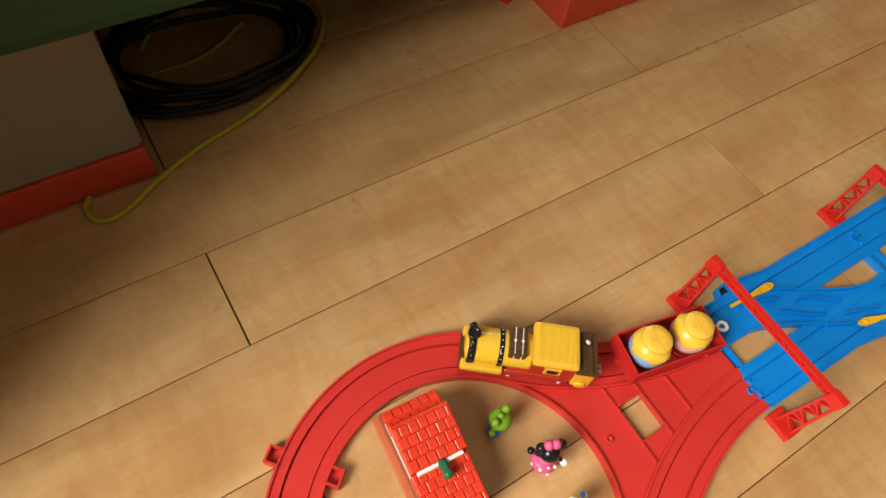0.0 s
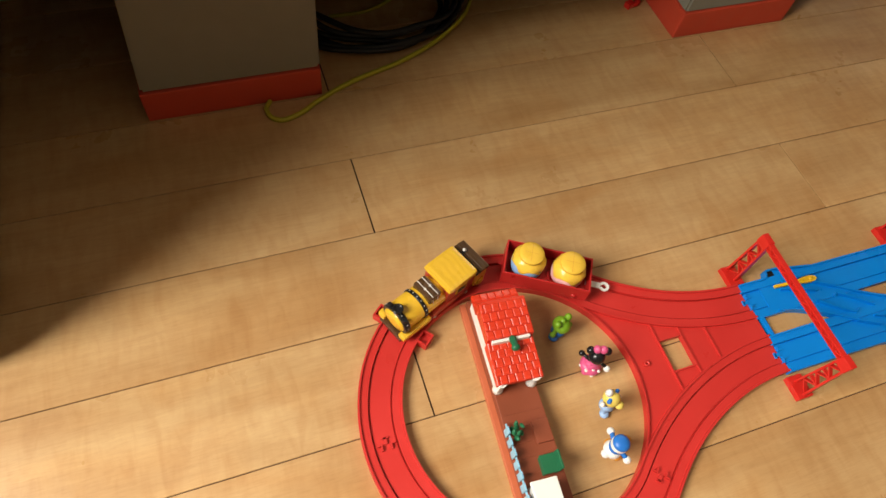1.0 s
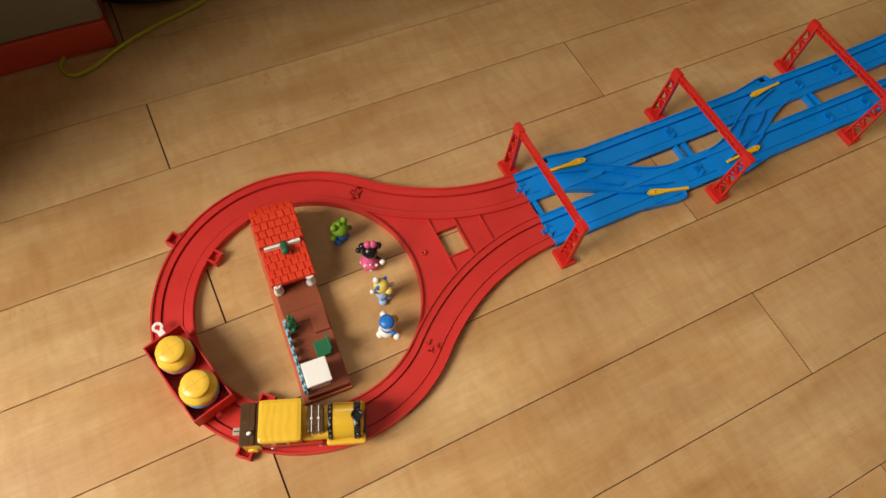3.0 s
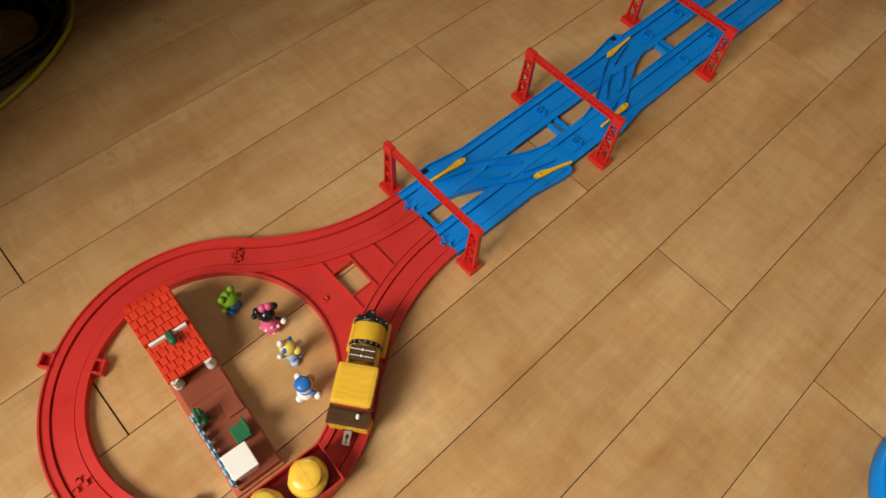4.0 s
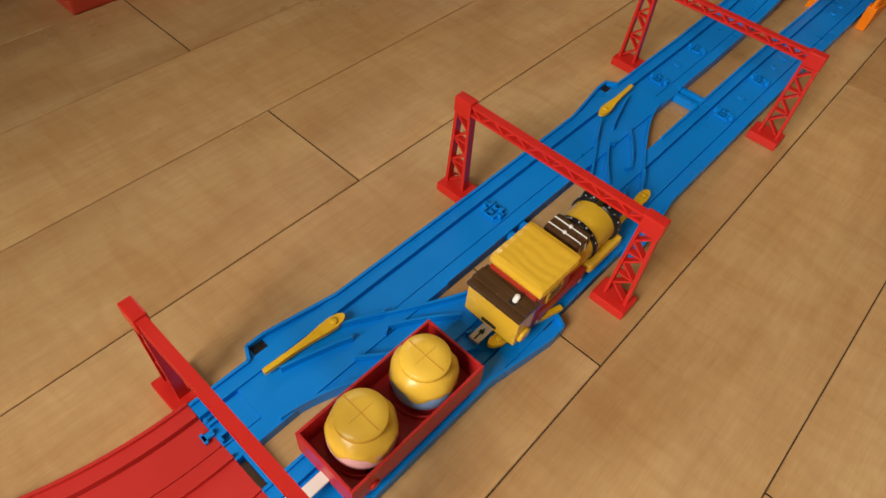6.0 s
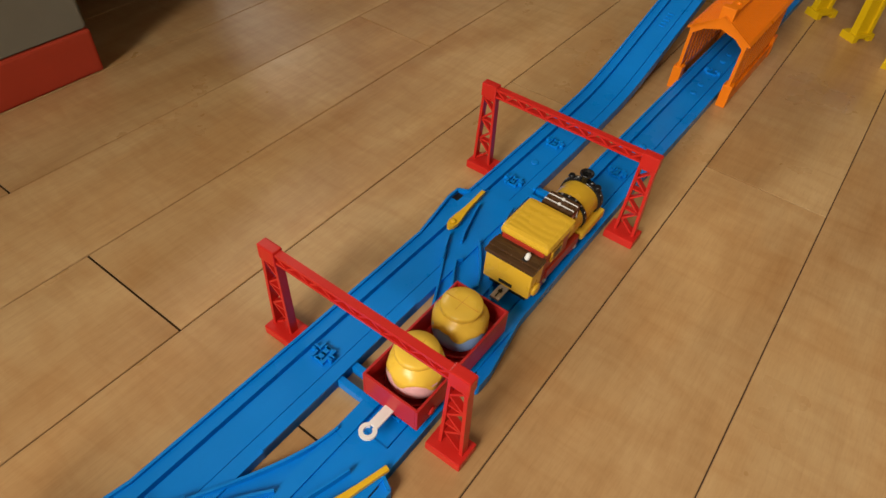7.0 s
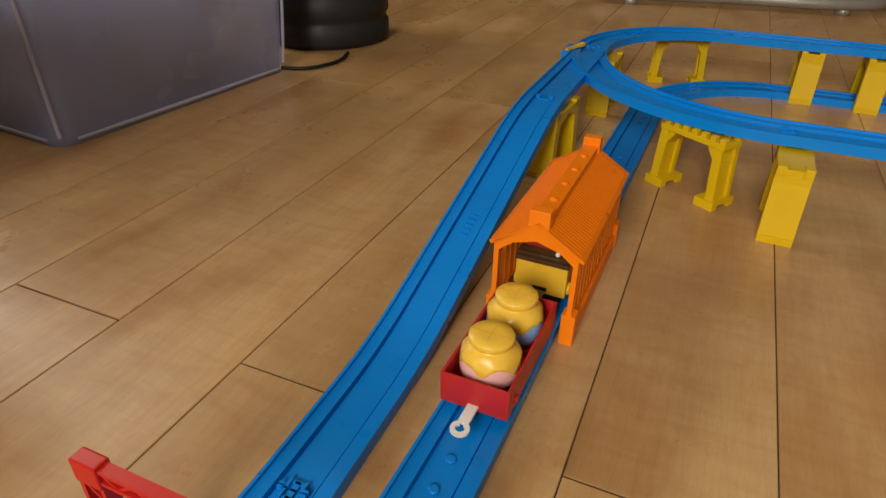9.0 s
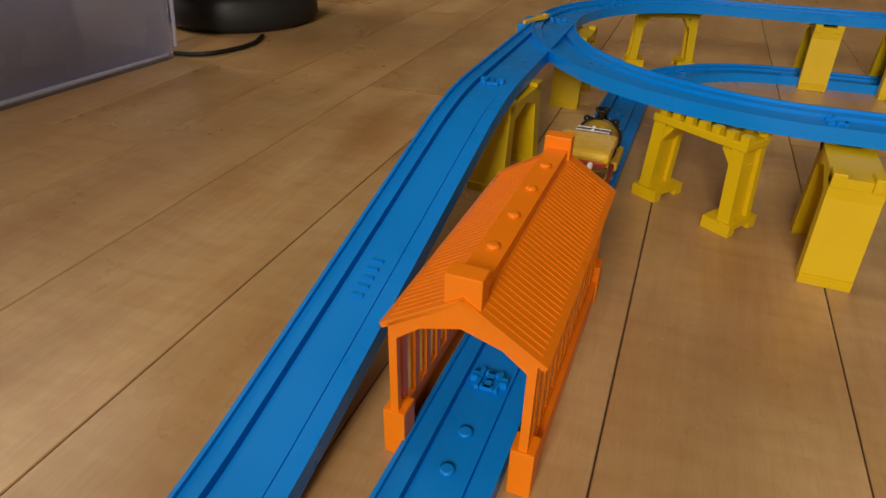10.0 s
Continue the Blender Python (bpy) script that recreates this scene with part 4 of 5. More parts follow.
# ---- toy station in the loop ----
def station():
    h = thing("toy_station", pose(-0.2550, -0.0075, 0, 0, 0, -4.3), "toy station house with a glossy red tiled roof and brown terrace", "toy house")
    # local: x across (fence side negative), y along, terrace to the south
    w, y0, y1 = 0.0215, -0.108, 0.100
    part("base", boxes((-w - 0.0045, w, y0, y1, 0, 0.0060), bevel=0.0008), TERRACOTTA, h)
    part("terrace", boxes((-w + 0.001, w - 0.001, y0 + 0.002, y1 - 0.002, 0.0060, 0.0160), bevel=0.0008), BROWN_DECK, h)
    part("step", boxes((0.004, w - 0.002, -0.048, -0.028, 0.0160, 0.0195), bevel=0.0006), BROWN_DECK, h)
    bm = bmesh.new()
    for k in range(5):
        box(bm, -w + 0.004, w - 0.006, -0.070 + 0.013 * k, -0.0692 + 0.013 * k, 0.0158, 0.0166)
    part("deck_groove", bm, BROWN_DECK, h)
    # house walls and corner columns
    part("house_wall", boxes((-w + 0.002, -w + 0.0045, 0.002, 0.0895, 0.016, 0.0385), (-w + 0.0045, w - 0.006, 0.0865, 0.089, 0.016, 0.0385), (-w + 0.0045, w - 0.006, 0.034, 0.0365, 0.016, 0.0385), bevel=0.0004), WHITE, h, "white plastic wall")
    for x, y in ((-w + 0.005, 0.0065), (w - 0.0055, 0.0065), (w - 0.0055, 0.084)):
        part("column", lathe(bmesh.new(), [(0.0050, 0.016), (0.0050, 0.020), (0.0041, 0.022), (0.0039, 0.031), (0.0050, 0.034), (0.0050, 0.0375)], 16, Matrix.Translation((x, y, 0))), WHITE, h, "white round column")
    # tiled roof in three slopes that fall to the two ends, a raised one in the middle
    def tile_mesh(half):
        tile = bmesh.new()
        box(tile, -half, half, -0.00405, 0.00405, -0.0006, 0.0011, 0.0)
        for v in tile.verts:
            if v.co.z > 0:
                v.co.x -= math.copysign(0.00045, v.co.x)
                v.co.y *= 0.90
        bmesh.ops.bevel(tile, geom=[e for e in tile.edges if all(v.co.z > 0 for v in e.verts)], offset=0.0004, segments=1, affect="EDGES")
        me = bpy.data.meshes.new("tile")
        bmesh.ops.recalc_face_normals(tile, faces=tile.faces)
        tile.to_mesh(me)
        tile.free()
        me.materials.append(TILE_RED)
        return me

    hw = 0.0220
    full, cut = tile_mesh(hw / 6), tile_mesh(hw / 12)
    for name, ya, za, yb, zb, base in (("north_roof", 0.073, 0.0470, 0.091, 0.0425, 0.038), ("raised_roof", 0.073, 0.0580, 0.041, 0.0520, 0.042), ("south_roof", 0.041, 0.0455, 0.0035, 0.0390, 0.035)):
        bm = bmesh.new()
        va, vb = [], []
        prof = [(ya, base), (ya, za), (yb, zb), (yb, base if base < zb - 0.003 else zb - 0.003)]
        if name == "raised_roof":
            prof = [(0.0770, base), (0.0770, 0.0545), (0.0757, 0.0570), (ya, za), (yb, zb), (yb, base)]
        for y, z in prof:
            va.append(bm.verts.new((-hw, y, z)))
            vb.append(bm.verts.new((hw, y, z)))
        n = len(prof)
        bm.faces.new(va)
        bm.faces.new(vb[::-1])
        for k in range(n):
            bm.faces.new((va[k], vb[k], vb[(k + 1) % n], va[(k + 1) % n]))
        roof = part(name, bm, TILE_RED, h, "glossy red tiled roof")
        d = math.hypot(yb - ya, zb - za)
        rows = max(2, round(d / 0.0080))
        ang = math.atan2(zb - za, abs(yb - ya))
        sg = 1 if yb > ya else -1
        for r in range(rows):
            u = (r + 0.5) / rows
            row = [(k + 0.5, full) for k in range(6)] if r % 2 else [(0.25, cut)] + [(k + 1.0, full) for k in range(5)] + [(5.75, cut)]
            for k, me in row:
                x = -hw + 2 * hw * k / 6
                m = Matrix.Translation((x, ya + (yb - ya) * u, za + (zb - za) * u + 0.0003)) @ Matrix.Rotation(sg * ang, 4, "X")
                share("tile", me, m @ Matrix.Rotation(random.uniform(-0.03, 0.03), 4, "X") @ Matrix.Rotation(random.uniform(-0.06, 0.06), 4, "Y"), roof)
    part("gable_board", boxes((-0.0180, 0.0180, 0.0380, 0.0408, 0.0440, 0.0512), bevel=0.0005), WHITE, h, "white board between the two roofs")
    # ridge lantern in green
    part("ridge_lantern", lathe(bmesh.new(), [(0.0022, 0.0), (0.0036, 0.003), (0.0030, 0.009), (0.0042, 0.011), (0.0034, 0.0135), (0.0010, 0.0145)], 10, Matrix.Translation((0.001, 0.0415, 0.0510)) @ Matrix.Rotation(1.45, 4, "X")), GREEN, h, "dark green lantern")
    # fence of pale blue pickets
    for k in range(8):
        y = -0.103 + 0.0095 * k
        part("picket", boxes((-w - 0.0005, -w + 0.0012, y, y + 0.0062, 0.0160, 0.0300 + 0.0015 * (k % 2)), bevel=0.0004), FENCE_BLUE, h)
    part("fence_rail", boxes((-w + 0.0012, -w + 0.0026, -0.104, -0.026, 0.0205, 0.0232), bevel=0.0003), FENCE_BLUE, h)
    # plant, green bench and white table
    bm = bmesh.new()
    for k in range(9):
        a, z = 2.4 * k, 0.020 + 0.0028 * k
        lathe(bm, [(0.0010, -0.003), (0.0036 - 0.0002 * k, 0.0), (0.0008, 0.0045)], 6, Matrix.Translation((-w + 0.0070 + 0.0026 * math.cos(a), -0.036 + 0.0045 * math.sin(a), z)) @ Matrix.Rotation(0.7 * math.sin(a * 1.7), 4, "X"))
    part("shrub", bm, GREEN, h, "dark green moulded shrub")
    b = part("bench", boxes((-0.001, 0.0140, -0.075, -0.059, 0.0240, 0.0265), (0.0120, 0.0140, -0.075, -0.059, 0.0265, 0.0380), (0.0000, 0.0018, -0.0745, -0.0595, 0.0160, 0.0240), (0.0118, 0.0136, -0.0745, -0.0595, 0.0160, 0.0240), bevel=0.0005), GREEN, h, "dark green bench")
    part("white_table", boxes((-0.0180, 0.0055, -0.1030, -0.0790, 0.0330, 0.0370), (-0.0160, 0.0035, -0.1010, -0.0810, 0.0160, 0.0330), bevel=0.0010), WHITE, h, "white square table block")


station()


# ---- small toy figures, plain shapes ----
def figure(x, y, turn, label, mats, rows, limbs=(), lean=0.0):
    """One plain mesh. rows: height, radius, offset x, y, stretch, material; limbs: two ends, thickness, material."""
    bm = bmesh.new()
    for z, r, ox, oy, st, mi in rows:
        prof = [(r * math.sin(a) + 1e-5, -r * st * math.cos(a)) for a in np.linspace(0.12, math.pi - 0.12, 9)]
        lathe(bm, prof, 16, Matrix.Translation((ox, oy, z)), mat=mi)
    for p, q, r, mi in limbs:
        p, q = Vector(p), Vector(q)
        d = q - p
        m = Matrix.Translation(p) @ d.to_track_quat("Z", "Y").to_matrix().to_4x4()
        n = d.length
        lathe(bm, [(r * 0.5, -r * 0.6), (r, 0), (r * 0.9, n), (r * 0.5, n + r * 0.5)], 10, m, mat=mi)
    ob = obj("toy_figure", bm, mats)
    ob.matrix_world = pose(x, y, 0, lean, 0, turn)
    return tagged(ob, label, "toy figure", "figures in the loop")


figure(-0.190, 0.040, 20, "small lime green and blue toy figure standing on the floor", [DOLL_BLUE, LIME, BLACK],
       [(0.0035, 0.0052, -0.0045, -0.001, 0.7, 0), (0.0035, 0.0052, 0.0045, -0.001, 0.7, 0), (0.012, 0.0072, 0, 0, 1.15, 0), (0.0245, 0.0092, 0, 0, 0.80, 1), (0.0320, 0.0036, -0.0070, 0.001, 1.2, 1), (0.0320, 0.0036, 0.0070, 0.001, 1.2, 1),
        (0.0305, 0.0034, 0, 0.001, 1.2, 1), (0.0170, 0.0030, 0.0105, -0.003, 1, 1), (0.0170, 0.0030, -0.0105, -0.001, 1, 1)],
       [((-0.006, 0, 0.0185), (-0.0105, -0.001, 0.0170), 0.0022, 1), ((0.006, 0, 0.0185), (0.0105, -0.003, 0.0170), 0.0022, 1)])
figure(-0.173, -0.001, -20, "small toy figure in a dotted pink dress with pink bow", [PINK, BLACK, WHITE],
       [(0.0035, 0.0046, 0.0036, -0.004, 0.75, 0), (0.0035, 0.0046, -0.0036, -0.004, 0.75, 0), (0.0090, 0.0108, 0, 0, 0.62, 0), (0.0140, 0.0076, 0, 0, 0.9, 0), (0.0200, 0.0056, 0, 0, 1, 0), (0.0290, 0.0080, 0, 0.001, 0.95, 1),
        (0.0355, 0.0040, -0.0075, 0.004, 1.0, 1), (0.0355, 0.0040, 0.0085, 0.004, 1.0, 1), (0.0385, 0.0040, -0.0022, 0.004, 1.1, 0), (0.0385, 0.0040, 0.0036, 0.004, 1.1, 0), (0.0170, 0.0032, 0.0125, -0.006, 1, 2), (0.0225, 0.0030, -0.0120, 0.006, 1, 1),
        (0.0125, 0.0016, 0.0060, -0.0072, 0.7, 2), (0.0125, 0.0016, -0.0060, -0.0072, 0.7, 2), (0.0080, 0.0016, 0.0, -0.0102, 0.7, 2), (0.0150, 0.0015, 0.0, -0.0072, 0.7, 2), (0.0090, 0.0016, 0.0098, -0.0010, 0.7, 2), (0.0090, 0.0016, -0.0098, -0.0010, 0.7, 2)],
       [((0.004, 0, 0.0215), (0.0120, -0.005, 0.0175), 0.0018, 1), ((-0.004, 0, 0.0215), (-0.0115, 0.006, 0.0220), 0.0018, 1), ((0.0036, -0.003, 0.004), (0.0030, 0, 0.010), 0.0022, 1), ((-0.0036, -0.003, 0.004), (-0.0030, 0, 0.010), 0.0022, 1)])
figure(-0.177, -0.041, 30, "small soft yellow toy figure with pale blue trousers and feather", [PALE_BLUE, SKIN_YELLOW, WHITE, DOLL_BLUE],
       [(0.0035, 0.0046, 0.0042, -0.004, 0.75, 0), (0.0035, 0.0046, -0.0042, -0.004, 0.75, 0), (0.0125, 0.0068, 0, 0, 1.0, 0), (0.0205, 0.0056, 0, 0, 1, 2), (0.0295, 0.0082, 0, 0.001, 0.95, 1), (0.0275, 0.0042, 0.0005, -0.0078, 0.8, 1), (0.0175, 0.0028, 0.0115, -0.004, 1, 2), (0.0300, 0.0026, -0.0110, 0.004, 1, 2),
        (0.0385, 0.0034, -0.002, 0.006, 1.5, 2)],
       [((0.004, 0, 0.0215), (0.0108, -0.004, 0.0180), 0.0020, 0), ((-0.004, 0, 0.0215), (-0.0105, 0.004, 0.0285), 0.0020, 0), ((0.0042, -0.003, 0.004), (0.003, 0, 0.012), 0.0030, 0), ((-0.0042, -0.003, 0.004), (-0.003, 0, 0.012), 0.0030, 0),
        ((-0.0078, 0.0012, 0.0345), (0.0078, 0.0012, 0.0345), 0.0020, 3)])
figure(-0.188, -0.079, 100, "small white toy figure with a strong blue cap and jacket", [ORANGE_SOFT, WHITE, DOLL_BLUE],
       [(0.0025, 0.0058, 0.0046, -0.003, 0.42, 0), (0.0025, 0.0058, -0.0046, -0.003, 0.42, 0), (0.0110, 0.0086, 0, 0.001, 0.85, 1), (0.0190, 0.0070, 0, 0, 0.85, 2), (0.0275, 0.0080, 0, 0, 0.95, 1), (0.0338, 0.0078, 0, 0.001, 0.55, 2),
        (0.0265, 0.0042, 0.0005, -0.0085, 0.45, 0), (0.0180, 0.0036, 0.0135, -0.004, 1, 1), (0.0180, 0.0036, -0.0135, -0.002, 1, 1), (0.0105, 0.0040, 0, 0.0090, 0.8, 1)],
       [((0.005, 0, 0.0215), (0.0125, -0.004, 0.0185), 0.0024, 2), ((-0.005, 0, 0.0215), (-0.0125, -0.002, 0.0185), 0.0024, 2), ((0.0046, -0.002, 0.003), (0.004, 0, 0.007), 0.0022, 0), ((-0.0046, -0.002, 0.003), (-0.004, 0, 0.007), 0.0022, 0)])


# ---- low green table with cables beneath ----
def play_table():
    t = thing("play_table", pose(0, 0.405, 0), "low green play table on grey legs with red feet", "table")
    part("tabletop", boxes((-0.66, 0.62, -0.030, 0.62, 0.1860, 0.236), bevel=0.012), TABLE_GREEN, t, "dark green tabletop")
    part("apron", boxes((-0.62, 0.58, 0.09, 0.11, 0.115, 0.1855), (-0.62, 0.58, 0.49, 0.51, 0.115, 0.1855), bevel=0.004), TABLE_GREEN, t)
    for x0, x1 in ((-0.531, -0.338), (0.155, 0.343)):
        bm = bmesh.new()
        lo = [(x0, 0), (x1, 0), (x1, 0.56), (x0, 0.56)]
        d = 0.012
        hi = [(x0 + d, d), (x1 + 0.002, d), (x1 + 0.002, 0.56 - d), (x0 + d, 0.56 - d)]
        a = [bm.verts.new((x, y, 0.040)) for x, y in lo]
        b = [bm.verts.new((x, y, 0.1855)) for x, y in hi]
        bm.faces.new(a[::-1])
        bm.faces.new(b)
        for i in range(4):
            bm.faces.new((a[i], a[(i + 1) % 4], b[(i + 1) % 4], b[i]))
        bmesh.ops.bevel(bm, geom=list(bm.edges), offset=0.003, segments=2, affect="EDGES")
        leg = part("leg", bm, TABLE_GREY, t, "grey tapered leg")
        part("foot", boxes((x0 - 0.002, x1, -0.002, 0.562, 0, 0.041), bevel=0.0025), TABLE_RED, leg, "red foot band")


play_table()


def cables():
    c = thing("cable_coil", Matrix(), "tangled coil of black cables on the floor under the table", "cable")
    rng = random.Random(4)
    for k in range(6):
        cx, cy, rx, ry = -0.240 + rng.uniform(-0.012, 0.012), 0.534 + rng.uniform(-0.01, 0.02), 0.104 + rng.uniform(-0.010, 0.010), 0.078 + rng.uniform(-0.012, 0.012)
        pts = [(cx + rx * math.cos(a) + rng.uniform(-0.006, 0.006), cy + ry * math.sin(a) + rng.uniform(-0.006, 0.006), 0.005 + 0.006 * (k % 4) + rng.uniform(0, 0.004)) for a in np.linspace(0, 2 * math.pi, 11)[:-1]]
        tube("cable_loop", pts, 0.0036, CABLE_BLACK, c, True)
    tube("cable_tail", [(-0.10, 0.59, 0.02), (-0.04, 0.66, 0.012), (0.04, 0.70, 0.006), (0.12, 0.74, 0.006)], 0.0045, CABLE_BLACK, c)
    part("plug", boxes((-0.12, -0.085, 0.575, 0.595, 0.024, 0.042), bevel=0.004), CABLE_BLACK, c)
    y = thing("yellow_cable", Matrix(), "thin yellow cable lying loose on the wooden floor", "cable")
    tube("cable_run", [(-0.400, 0.403, 0.003), (-0.406, 0.390, 0.003), (-0.397, 0.373, 0.003), (-0.375, 0.375, 0.003), (-0.345, 0.392, 0.003), (-0.300, 0.413, 0.003), (-0.225, 0.436, 0.004), (-0.160, 0.470, 0.005),
                       (-0.115, 0.510, 0.008), (-0.100, 0.560, 0.010), (-0.15, 0.62, 0.012), (-0.25, 0.62, 0.008), (-0.30, 0.57, 0.004)], 0.0030, CABLE_YELLOW, y)
    tube("cable_run", [(-0.30, 0.53, 0.004), (-0.24, 0.535, 0.004), (-0.19, 0.55, 0.018)], 0.0024, CABLE_YELLOW, y)


cables()


def red_hooks():
    for x, y in ((0.121, 0.476), (0.048, 0.515)):
        h = thing("red_hook", pose(x, y, 0, 0, 0, 20), "small curved red plastic hook lying on the floor", "toy part", "red hooks")
        tube("hook_bar", [(0, 0, 0.004), (0.012, -0.004, 0.004), (0.020, 0.004, 0.004), (0.016, 0.016, 0.004), (0.006, 0.030, 0.004)], 0.0038, GANTRY_RED, h)
        part("hook_pad", boxes((-0.006, 0.006, -0.005, 0.005, 0, 0.008), bevel=0.001), GANTRY_RED, h)


red_hooks()


def cabinet():
    c = thing("dark_cabinet", pose(-0.678, 0.745, 0), "tall dark stained wooden cabinet at the room side", "cabinet")
    part("body", boxes((-0.40, -0.018, -0.60, 1.0, 0.02, 1.25), bevel=0.003), DARK_WOOD, c)
    part("plinth", boxes((-0.38, -0.03, -0.58, 0.98, 0, 0.0195)), DARK_WOOD, c)
    for y in (-0.595, -0.06, 0.475):
        d = part("door", boxes((-0.0175, 0.0, y, y + 0.525, 0.025, 1.245), bevel=0.002), DARK_WOOD, c)
        part("handle", boxes((0.0005, 0.012, y + 0.48, y + 0.492, 0.60, 0.72), bevel=0.003), FRAME_GREY, d)


cabinet()


def storage_box():
    ang = math.degrees(math.atan2(0.454 - 0.485, 1.130 - 0.775))
    L, D, H = 0.357, 0.46, 0.26
    b = thing("storage_box", pose(0.775, 0.485, 0, 0, 0, ang), "milky clear plastic storage box full of toys", "storage box")

    def shell(bm, inset, z0, z1, flare):
        lo = [(inset, inset), (L - inset, inset), (L - inset, D - inset), (inset, D - inset)]
        hi = [(x + (-flare if x < L / 2 else flare), y + (-flare if y < D / 2 else flare)) for x, y in lo]
        r = 0.022

        def rounded(q):
            out = []
            for k, (x, y) in enumerate(q):
                cx, cy = x + (r if x < L / 2 else -r), y + (r if y < D / 2 else -r)
                for i in range(5):
                    a = math.pi + math.pi / 2 * k + math.pi / 2 * i / 4
                    out.append((cx + r * math.cos(a), cy + r * math.sin(a)))
            return out
        A = [bm.verts.new((x, y, z0)) for x, y in rounded(lo)]
        B = [bm.verts.new((x, y, z1)) for x, y in rounded(hi)]
        n = len(A)
        bm.faces.new(A[::-1])
        for i in range(n):
            bm.faces.new((A[i], A[(i + 1) % n], B[(i + 1) % n], B[i])).smooth = True
        return A, B

    bm = bmesh.new()
    _, o = shell(bm, 0.0, 0.0, H, 0.014)
    _, i = shell(bm, 0.003, 0.003, H, 0.014)
    n = len(o)
    for k in range(n):
        bm.faces.new((o[k], o[(k + 1) % n], i[(k + 1) % n], i[k]))
    part("tub", bm, BOX_CLEAR, b)
    # paler tubes put a highlight on the tub's corners and bottom
    tube("corner_highlight", [(0.004, 0.004, 0.012), (0.001, 0.001, 0.06), (-0.003, -0.003, 0.13), (-0.009, -0.009, H - 0.004)], 0.0024, BOX_LID_AND_HIGHLIGHT, b)
    tube("corner_highlight", [(L - 0.004, 0.004, 0.012), (L, 0.001, 0.06), (L + 0.009, -0.009, H - 0.004)], 0.0024, BOX_LID_AND_HIGHLIGHT, b)
    tube("bottom_highlight", [(0.020, 0.001, 0.006), (L / 2, -0.0005, 0.006), (L - 0.020, 0.001, 0.006)], 0.0026, BOX_LID_AND_HIGHLIGHT, b)
    tube("bottom_highlight", [(0.001, 0.020, 0.006), (-0.0005, D / 2, 0.006), (0.001, D - 0.020, 0.006)], 0.0026, BOX_LID_AND_HIGHLIGHT, b)
    part("lid", boxes((-0.022, L + 0.022, -0.022, D + 0.022, H + 0.001, H + 0.028), bevel=0.008), BOX_LID_AND_HIGHLIGHT, b, "milky clear lid")
    for x0, x1, y0, y1, z0, z1, mat in ((0.03, 0.24, 0.16, 0.30, 0.006, 0.20, BOX_INSIDE), (0.012, 0.05, 0.10, 0.26, 0.006, 0.15, WHITE), (0.010, 0.0115, 0.12, 0.155, 0.03, 0.075, TEAL),
                                        (0.16, 0.27, 0.06, 0.12, 0.16, 0.215, WHITE), (0.15, 0.185, 0.05, 0.075, 0.10, 0.155, TABLE_GREY), (0.06, 0.14, 0.08, 0.14, 0.006, 0.09, DOLL_BLUE),
                                        (0.19, 0.28, 0.06, 0.14, 0.006, 0.10, BOX_INSIDE), (0.27, 0.295, 0.05, 0.10, 0.08, 0.17, TERRACOTTA)):
        part("stored_toy", boxes((x0, x1, y0, y1, z0, z1), bevel=0.0004 if x1 - x0 < 0.01 else 0.006), mat, b, "toy seen dimly through the box")


storage_box()


def bin_and_stand():
    c = thing("black_bin", pose(1.335, 0.515, 0), "ribbed matt black round bin standing on the floor", "bin")
    prof = [(0.098, 0.0)]
    for k in range(5):
        z = 0.004 + 0.040 * k
        prof += [(0.104, z), (0.108, z + 0.006), (0.108, z + 0.028), (0.104, z + 0.034)]
    part("ribbed_body", lathe(bmesh.new(), prof, 48), BIN_BLACK, c)
    part("rim", lathe(bmesh.new(), [(0.112, 0.200), (0.112, 0.214), (0.095, 0.214), (0.095, 0.195)], 48), BIN_BLACK, c)
    w = thing("black_wire", Matrix(), "thin black wire trailing on the floor beside the bin", "cable")
    tube("wire_run", [(1.128, 0.462, 0.003), (1.138, 0.432, 0.003), (1.165, 0.414, 0.003), (1.205, 0.408, 0.003), (1.245, 0.420, 0.003)], 0.0028, CABLE_BLACK, w)
    f = thing("fan_stand", pose(0.530, 0.650, 0), "grey round appliance base on a flat glassy disc", "appliance")
    part("disc", lathe(bmesh.new(), [(0.140, 0.0), (0.142, 0.004), (0.137, 0.009), (0.110, 0.011)], 56), STAND_GREY, f)
    part("body", lathe(bmesh.new(), [(0.090, 0.0112), (0.100, 0.020), (0.104, 0.060), (0.104, 0.075), (0.103, 0.084)], 48), BEIGE, f, "beige grey rounded body")
    part("dark_collar", lathe(bmesh.new(), [(0.1035, 0.0842), (0.104, 0.175), (0.090, 0.200)], 40), NAVY, f, "dark navy upper body")
    v = thing("white_cable", Matrix(), "white power cable curving over the floor", "cable")
    tube("cable_run", [(0.520, 0.549, 0.030), (0.524, 0.500, 0.010), (0.545, 0.466, 0.004), (0.595, 0.472, 0.004), (0.663, 0.516, 0.004), (0.715, 0.594, 0.004), (0.750, 0.660, 0.004), (0.727, 0.693, 0.004), (0.690, 0.680, 0.004)], 0.0040, CABLE_WHITE, v)
    tube("cable_run", [(0.640, 0.640, 0.014), (0.652, 0.611, 0.014), (0.668, 0.579, 0.016), (0.680, 0.547, 0.028), (0.690, 0.513, 0.066), (0.694, 0.501, 0.096), (0.692, 0.492, 0.137), (0.688, 0.488, 0.165), (0.676, 0.492, 0.230)], 0.0040, CABLE_WHITE, v)


bin_and_stand()


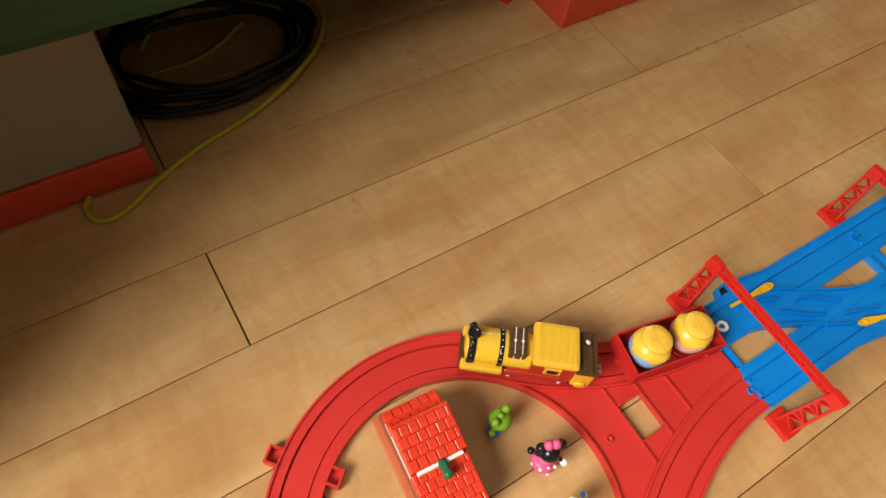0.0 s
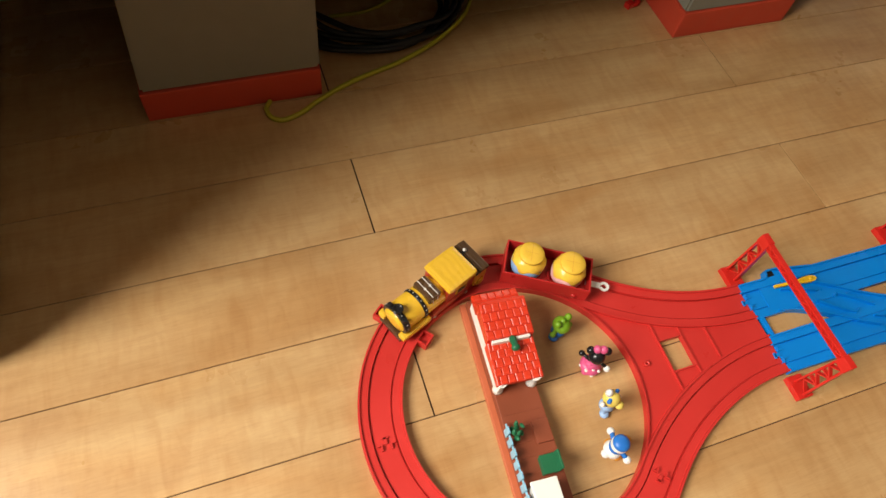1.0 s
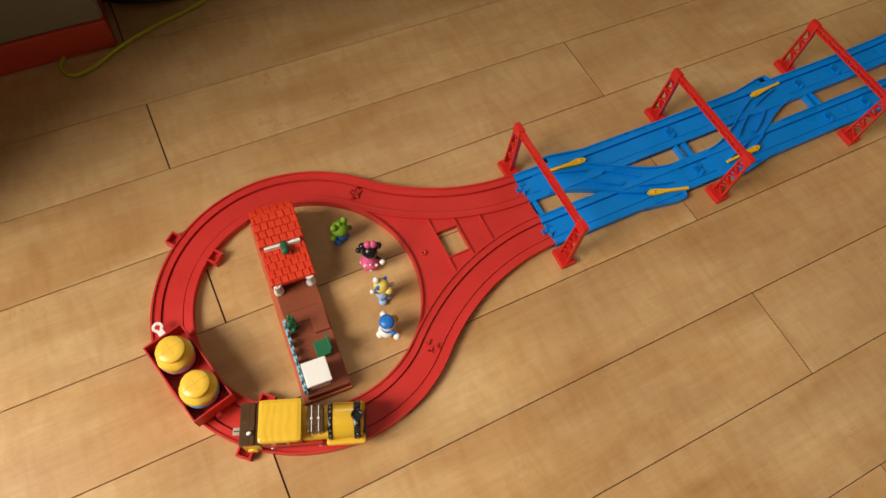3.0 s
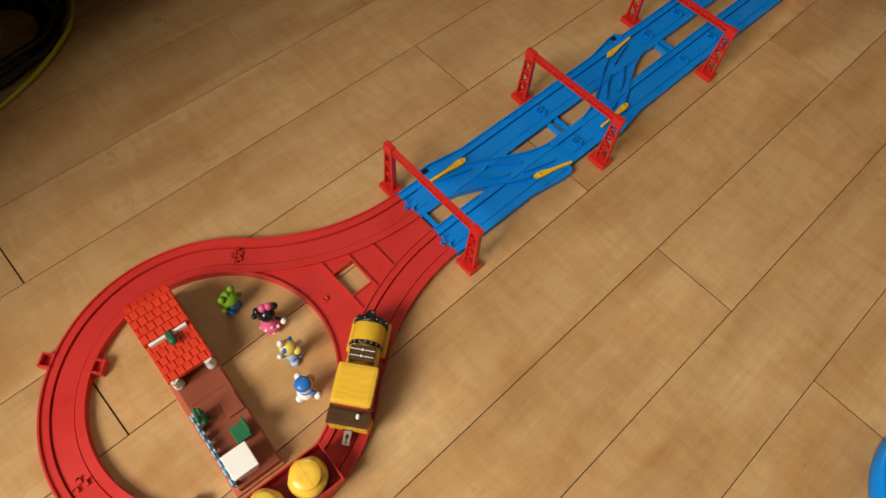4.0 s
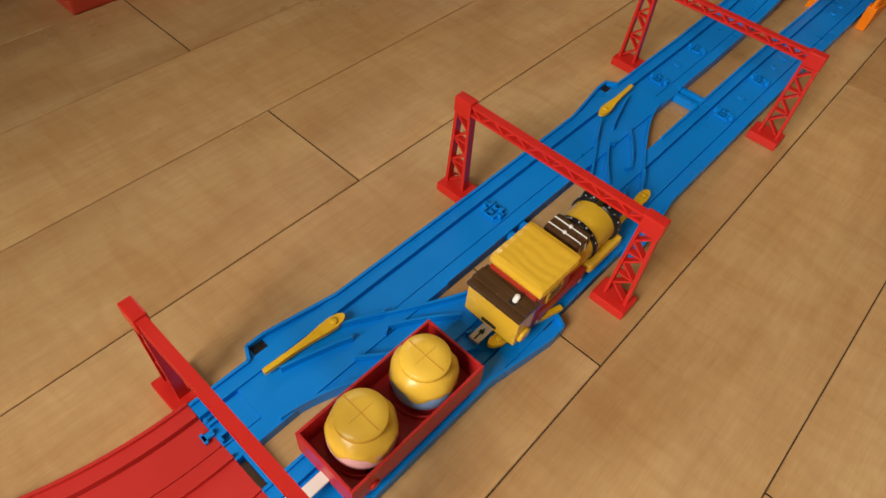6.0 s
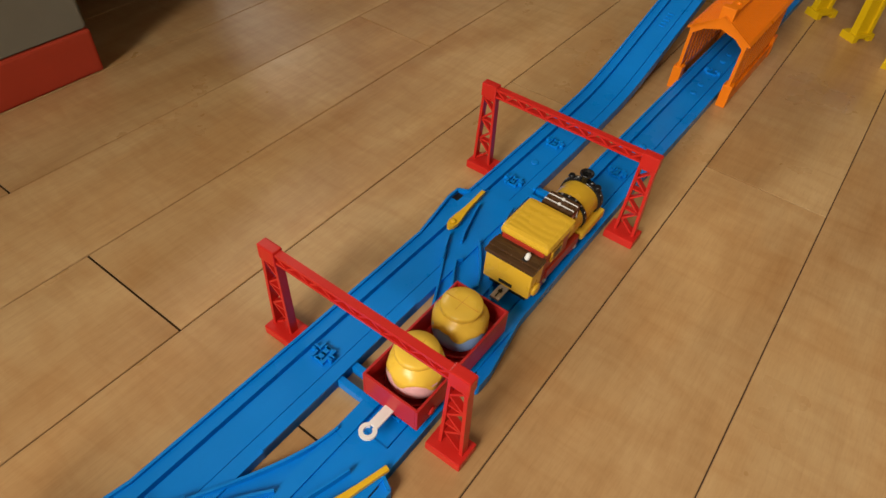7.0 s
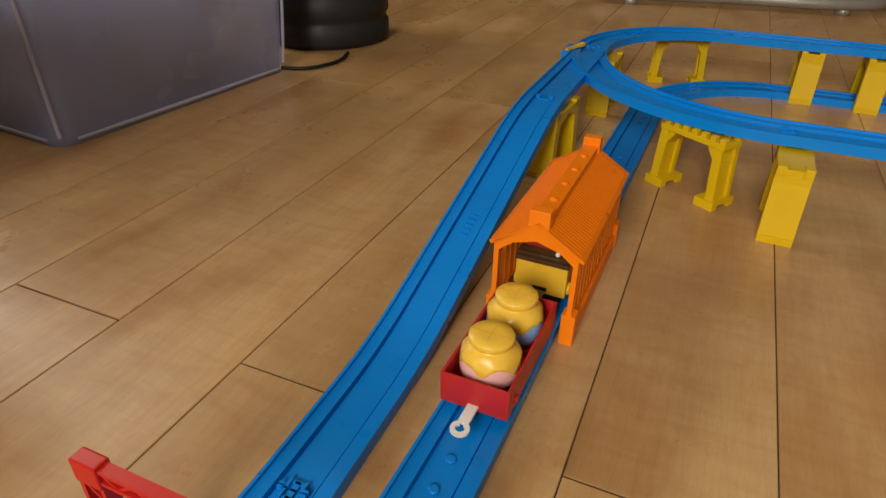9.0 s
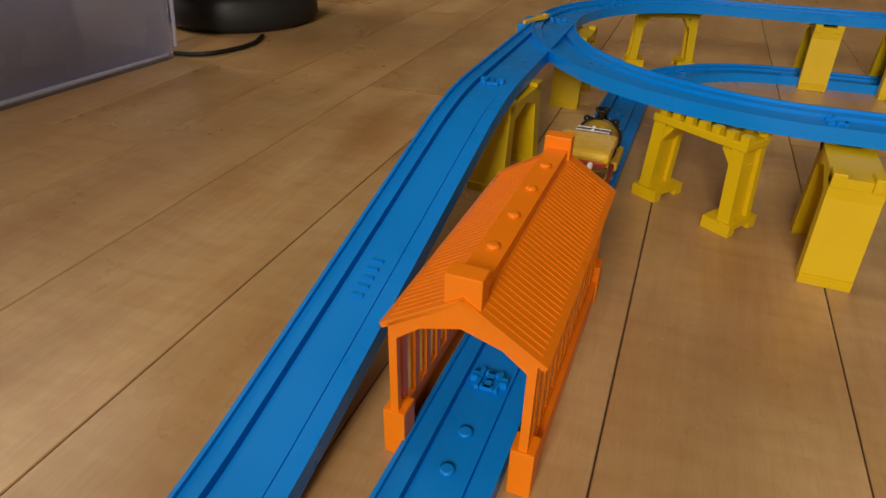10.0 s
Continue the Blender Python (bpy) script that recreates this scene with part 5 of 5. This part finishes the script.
def blue_tub():
    t = thing("blue_tub", pose(0.187, -0.574, 0), "round blue plastic tub lid lying on the floor", "tub")
    part("rim", lathe(bmesh.new(), [(0.090, 0.0), (0.092, 0.004), (0.092, 0.016), (0.088, 0.020), (0.084, 0.018), (0.083, 0.010)], 64), BLUE, t)
    part("lid", lathe(bmesh.new(), [(0.0825, 0.002), (0.0825, 0.011), (0.070, 0.0125), (0.066, 0.010), (0.010, 0.010)], 48), BLUE, t)


blue_tub()


def far_rail():
    r = thing("metal_stand_rail", pose(1.960, -0.130, 0, 0, 0, -78), "pale metal floor rail of a stand", "stand")
    tube("floor_rail", [(-0.30, 0, 0.022), (0, 0, 0.022), (0.26, 0, 0.022), (0.31, 0.04, 0.022), (0.32, 0.10, 0.022)], 0.013, FRAME_GREY, r)
    for x in (-0.22, 0.22):
        part("rubber_foot", lathe(bmesh.new(), [(0.015, 0), (0.015, 0.010), (0.011, 0.014)], 16, Matrix.Translation((x, 0, 0))), FRAME_GREY, r)


far_rail()


# ---- floor of boards, last ----
def floor():
    f = tagged(obj("floor", boxes((X0 - 0.12, X1 + 0.12, Y0 - 0.12, Y1 + 0.12, -0.08, -0.0013)), SUBFLOOR), "light maple board floor with dark narrow joints", "floor", kind="structure")
    W, L, GAP = 0.101, 0.918, 0.0008
    cache = {}

    def plank(length):
        key = round(length, 4)
        if key not in cache:
            bm = bmesh.new()
            a, b, c = length / 2 - GAP * 1.1, W / 2 - GAP / 2, 0.0005
            lv = [[bm.verts.new((sx * a, sy * (b - i), z)) for sx, sy in ((-1, -1), (1, -1), (1, 1), (-1, 1))] for i, z in ((0, -0.0045), (0, -c), (c, 0))]
            for p, q in zip(lv, lv[1:]):
                for k in range(4):
                    bm.faces.new((p[k], p[(k + 1) % 4], q[(k + 1) % 4], q[k]))
            bm.faces.new(lv[-1])
            me = bpy.data.meshes.new("plank")
            bmesh.ops.recalc_face_normals(bm, faces=bm.faces)
            bm.to_mesh(me)
            bm.free()
            me.materials.append(FLOOR)
            cache[key] = me
        return cache[key]

    y_line = 0.200
    k0, k1 = math.floor((Y0 - y_line) / W), math.ceil((Y1 - y_line) / W)
    for k in range(k0, k1):
        ya = y_line + k * W
        phase = 0.197 if k % 2 else -0.330
        x = phase - L * math.ceil((phase - X0) / L)
        while x < X1 + 0.1:
            xa, xb = max(x, X0 - 0.1), min(x + L, X1 + 0.1)
            if xb - xa > 0.01:
                share("plank", plank(xb - xa), Matrix.Translation(((xa + xb) / 2, ya + W / 2, 0)), f)
            x += L


floor()


# ---- movement of the train ----
LEAD = 0.126


def way_at(t, times, way):
    """A smooth curve through the known points of the way."""
    slopes = np.gradient(np.array(way), np.array(times))
    k = min(len(times) - 2, max(0, int(np.searchsorted(times, t, side="right")) - 1))
    h = times[k + 1] - times[k]
    u = (t - times[k]) / h
    return float((2 * u ** 3 - 3 * u ** 2 + 1) * way[k] + (u ** 3 - 2 * u ** 2 + u) * h * slopes[k] + (3 * u ** 2 - 2 * u ** 3) * way[k + 1] + (u ** 3 - u ** 2) * h * slopes[k + 1])


def motions():
    times = (0.0, 1.0, 2.0, 3.5, 4.0, 5.0, 6.5, 7.0, 7.5, 8.0, 8.5, 9.0, 9.5, 10.0)
    way = (0.301, 0.474, 0.633, 0.870, 0.956, 1.139, 1.419, 1.511, 1.602, 1.695, 1.789, 1.879, 1.967, 2.053)
    loco_rows, wagon_rows = [], []
    for i in range(51):
        t = i * 0.2
        s = way_at(t, times, way)
        wagon_rows.append((t, vehicle_pose(s, 0.052)))
        loco_rows.append((t, vehicle_pose(s + LEAD, 0.056)))
    walk(WAGON, wagon_rows)
    walk(LOCO, loco_rows)


motions()
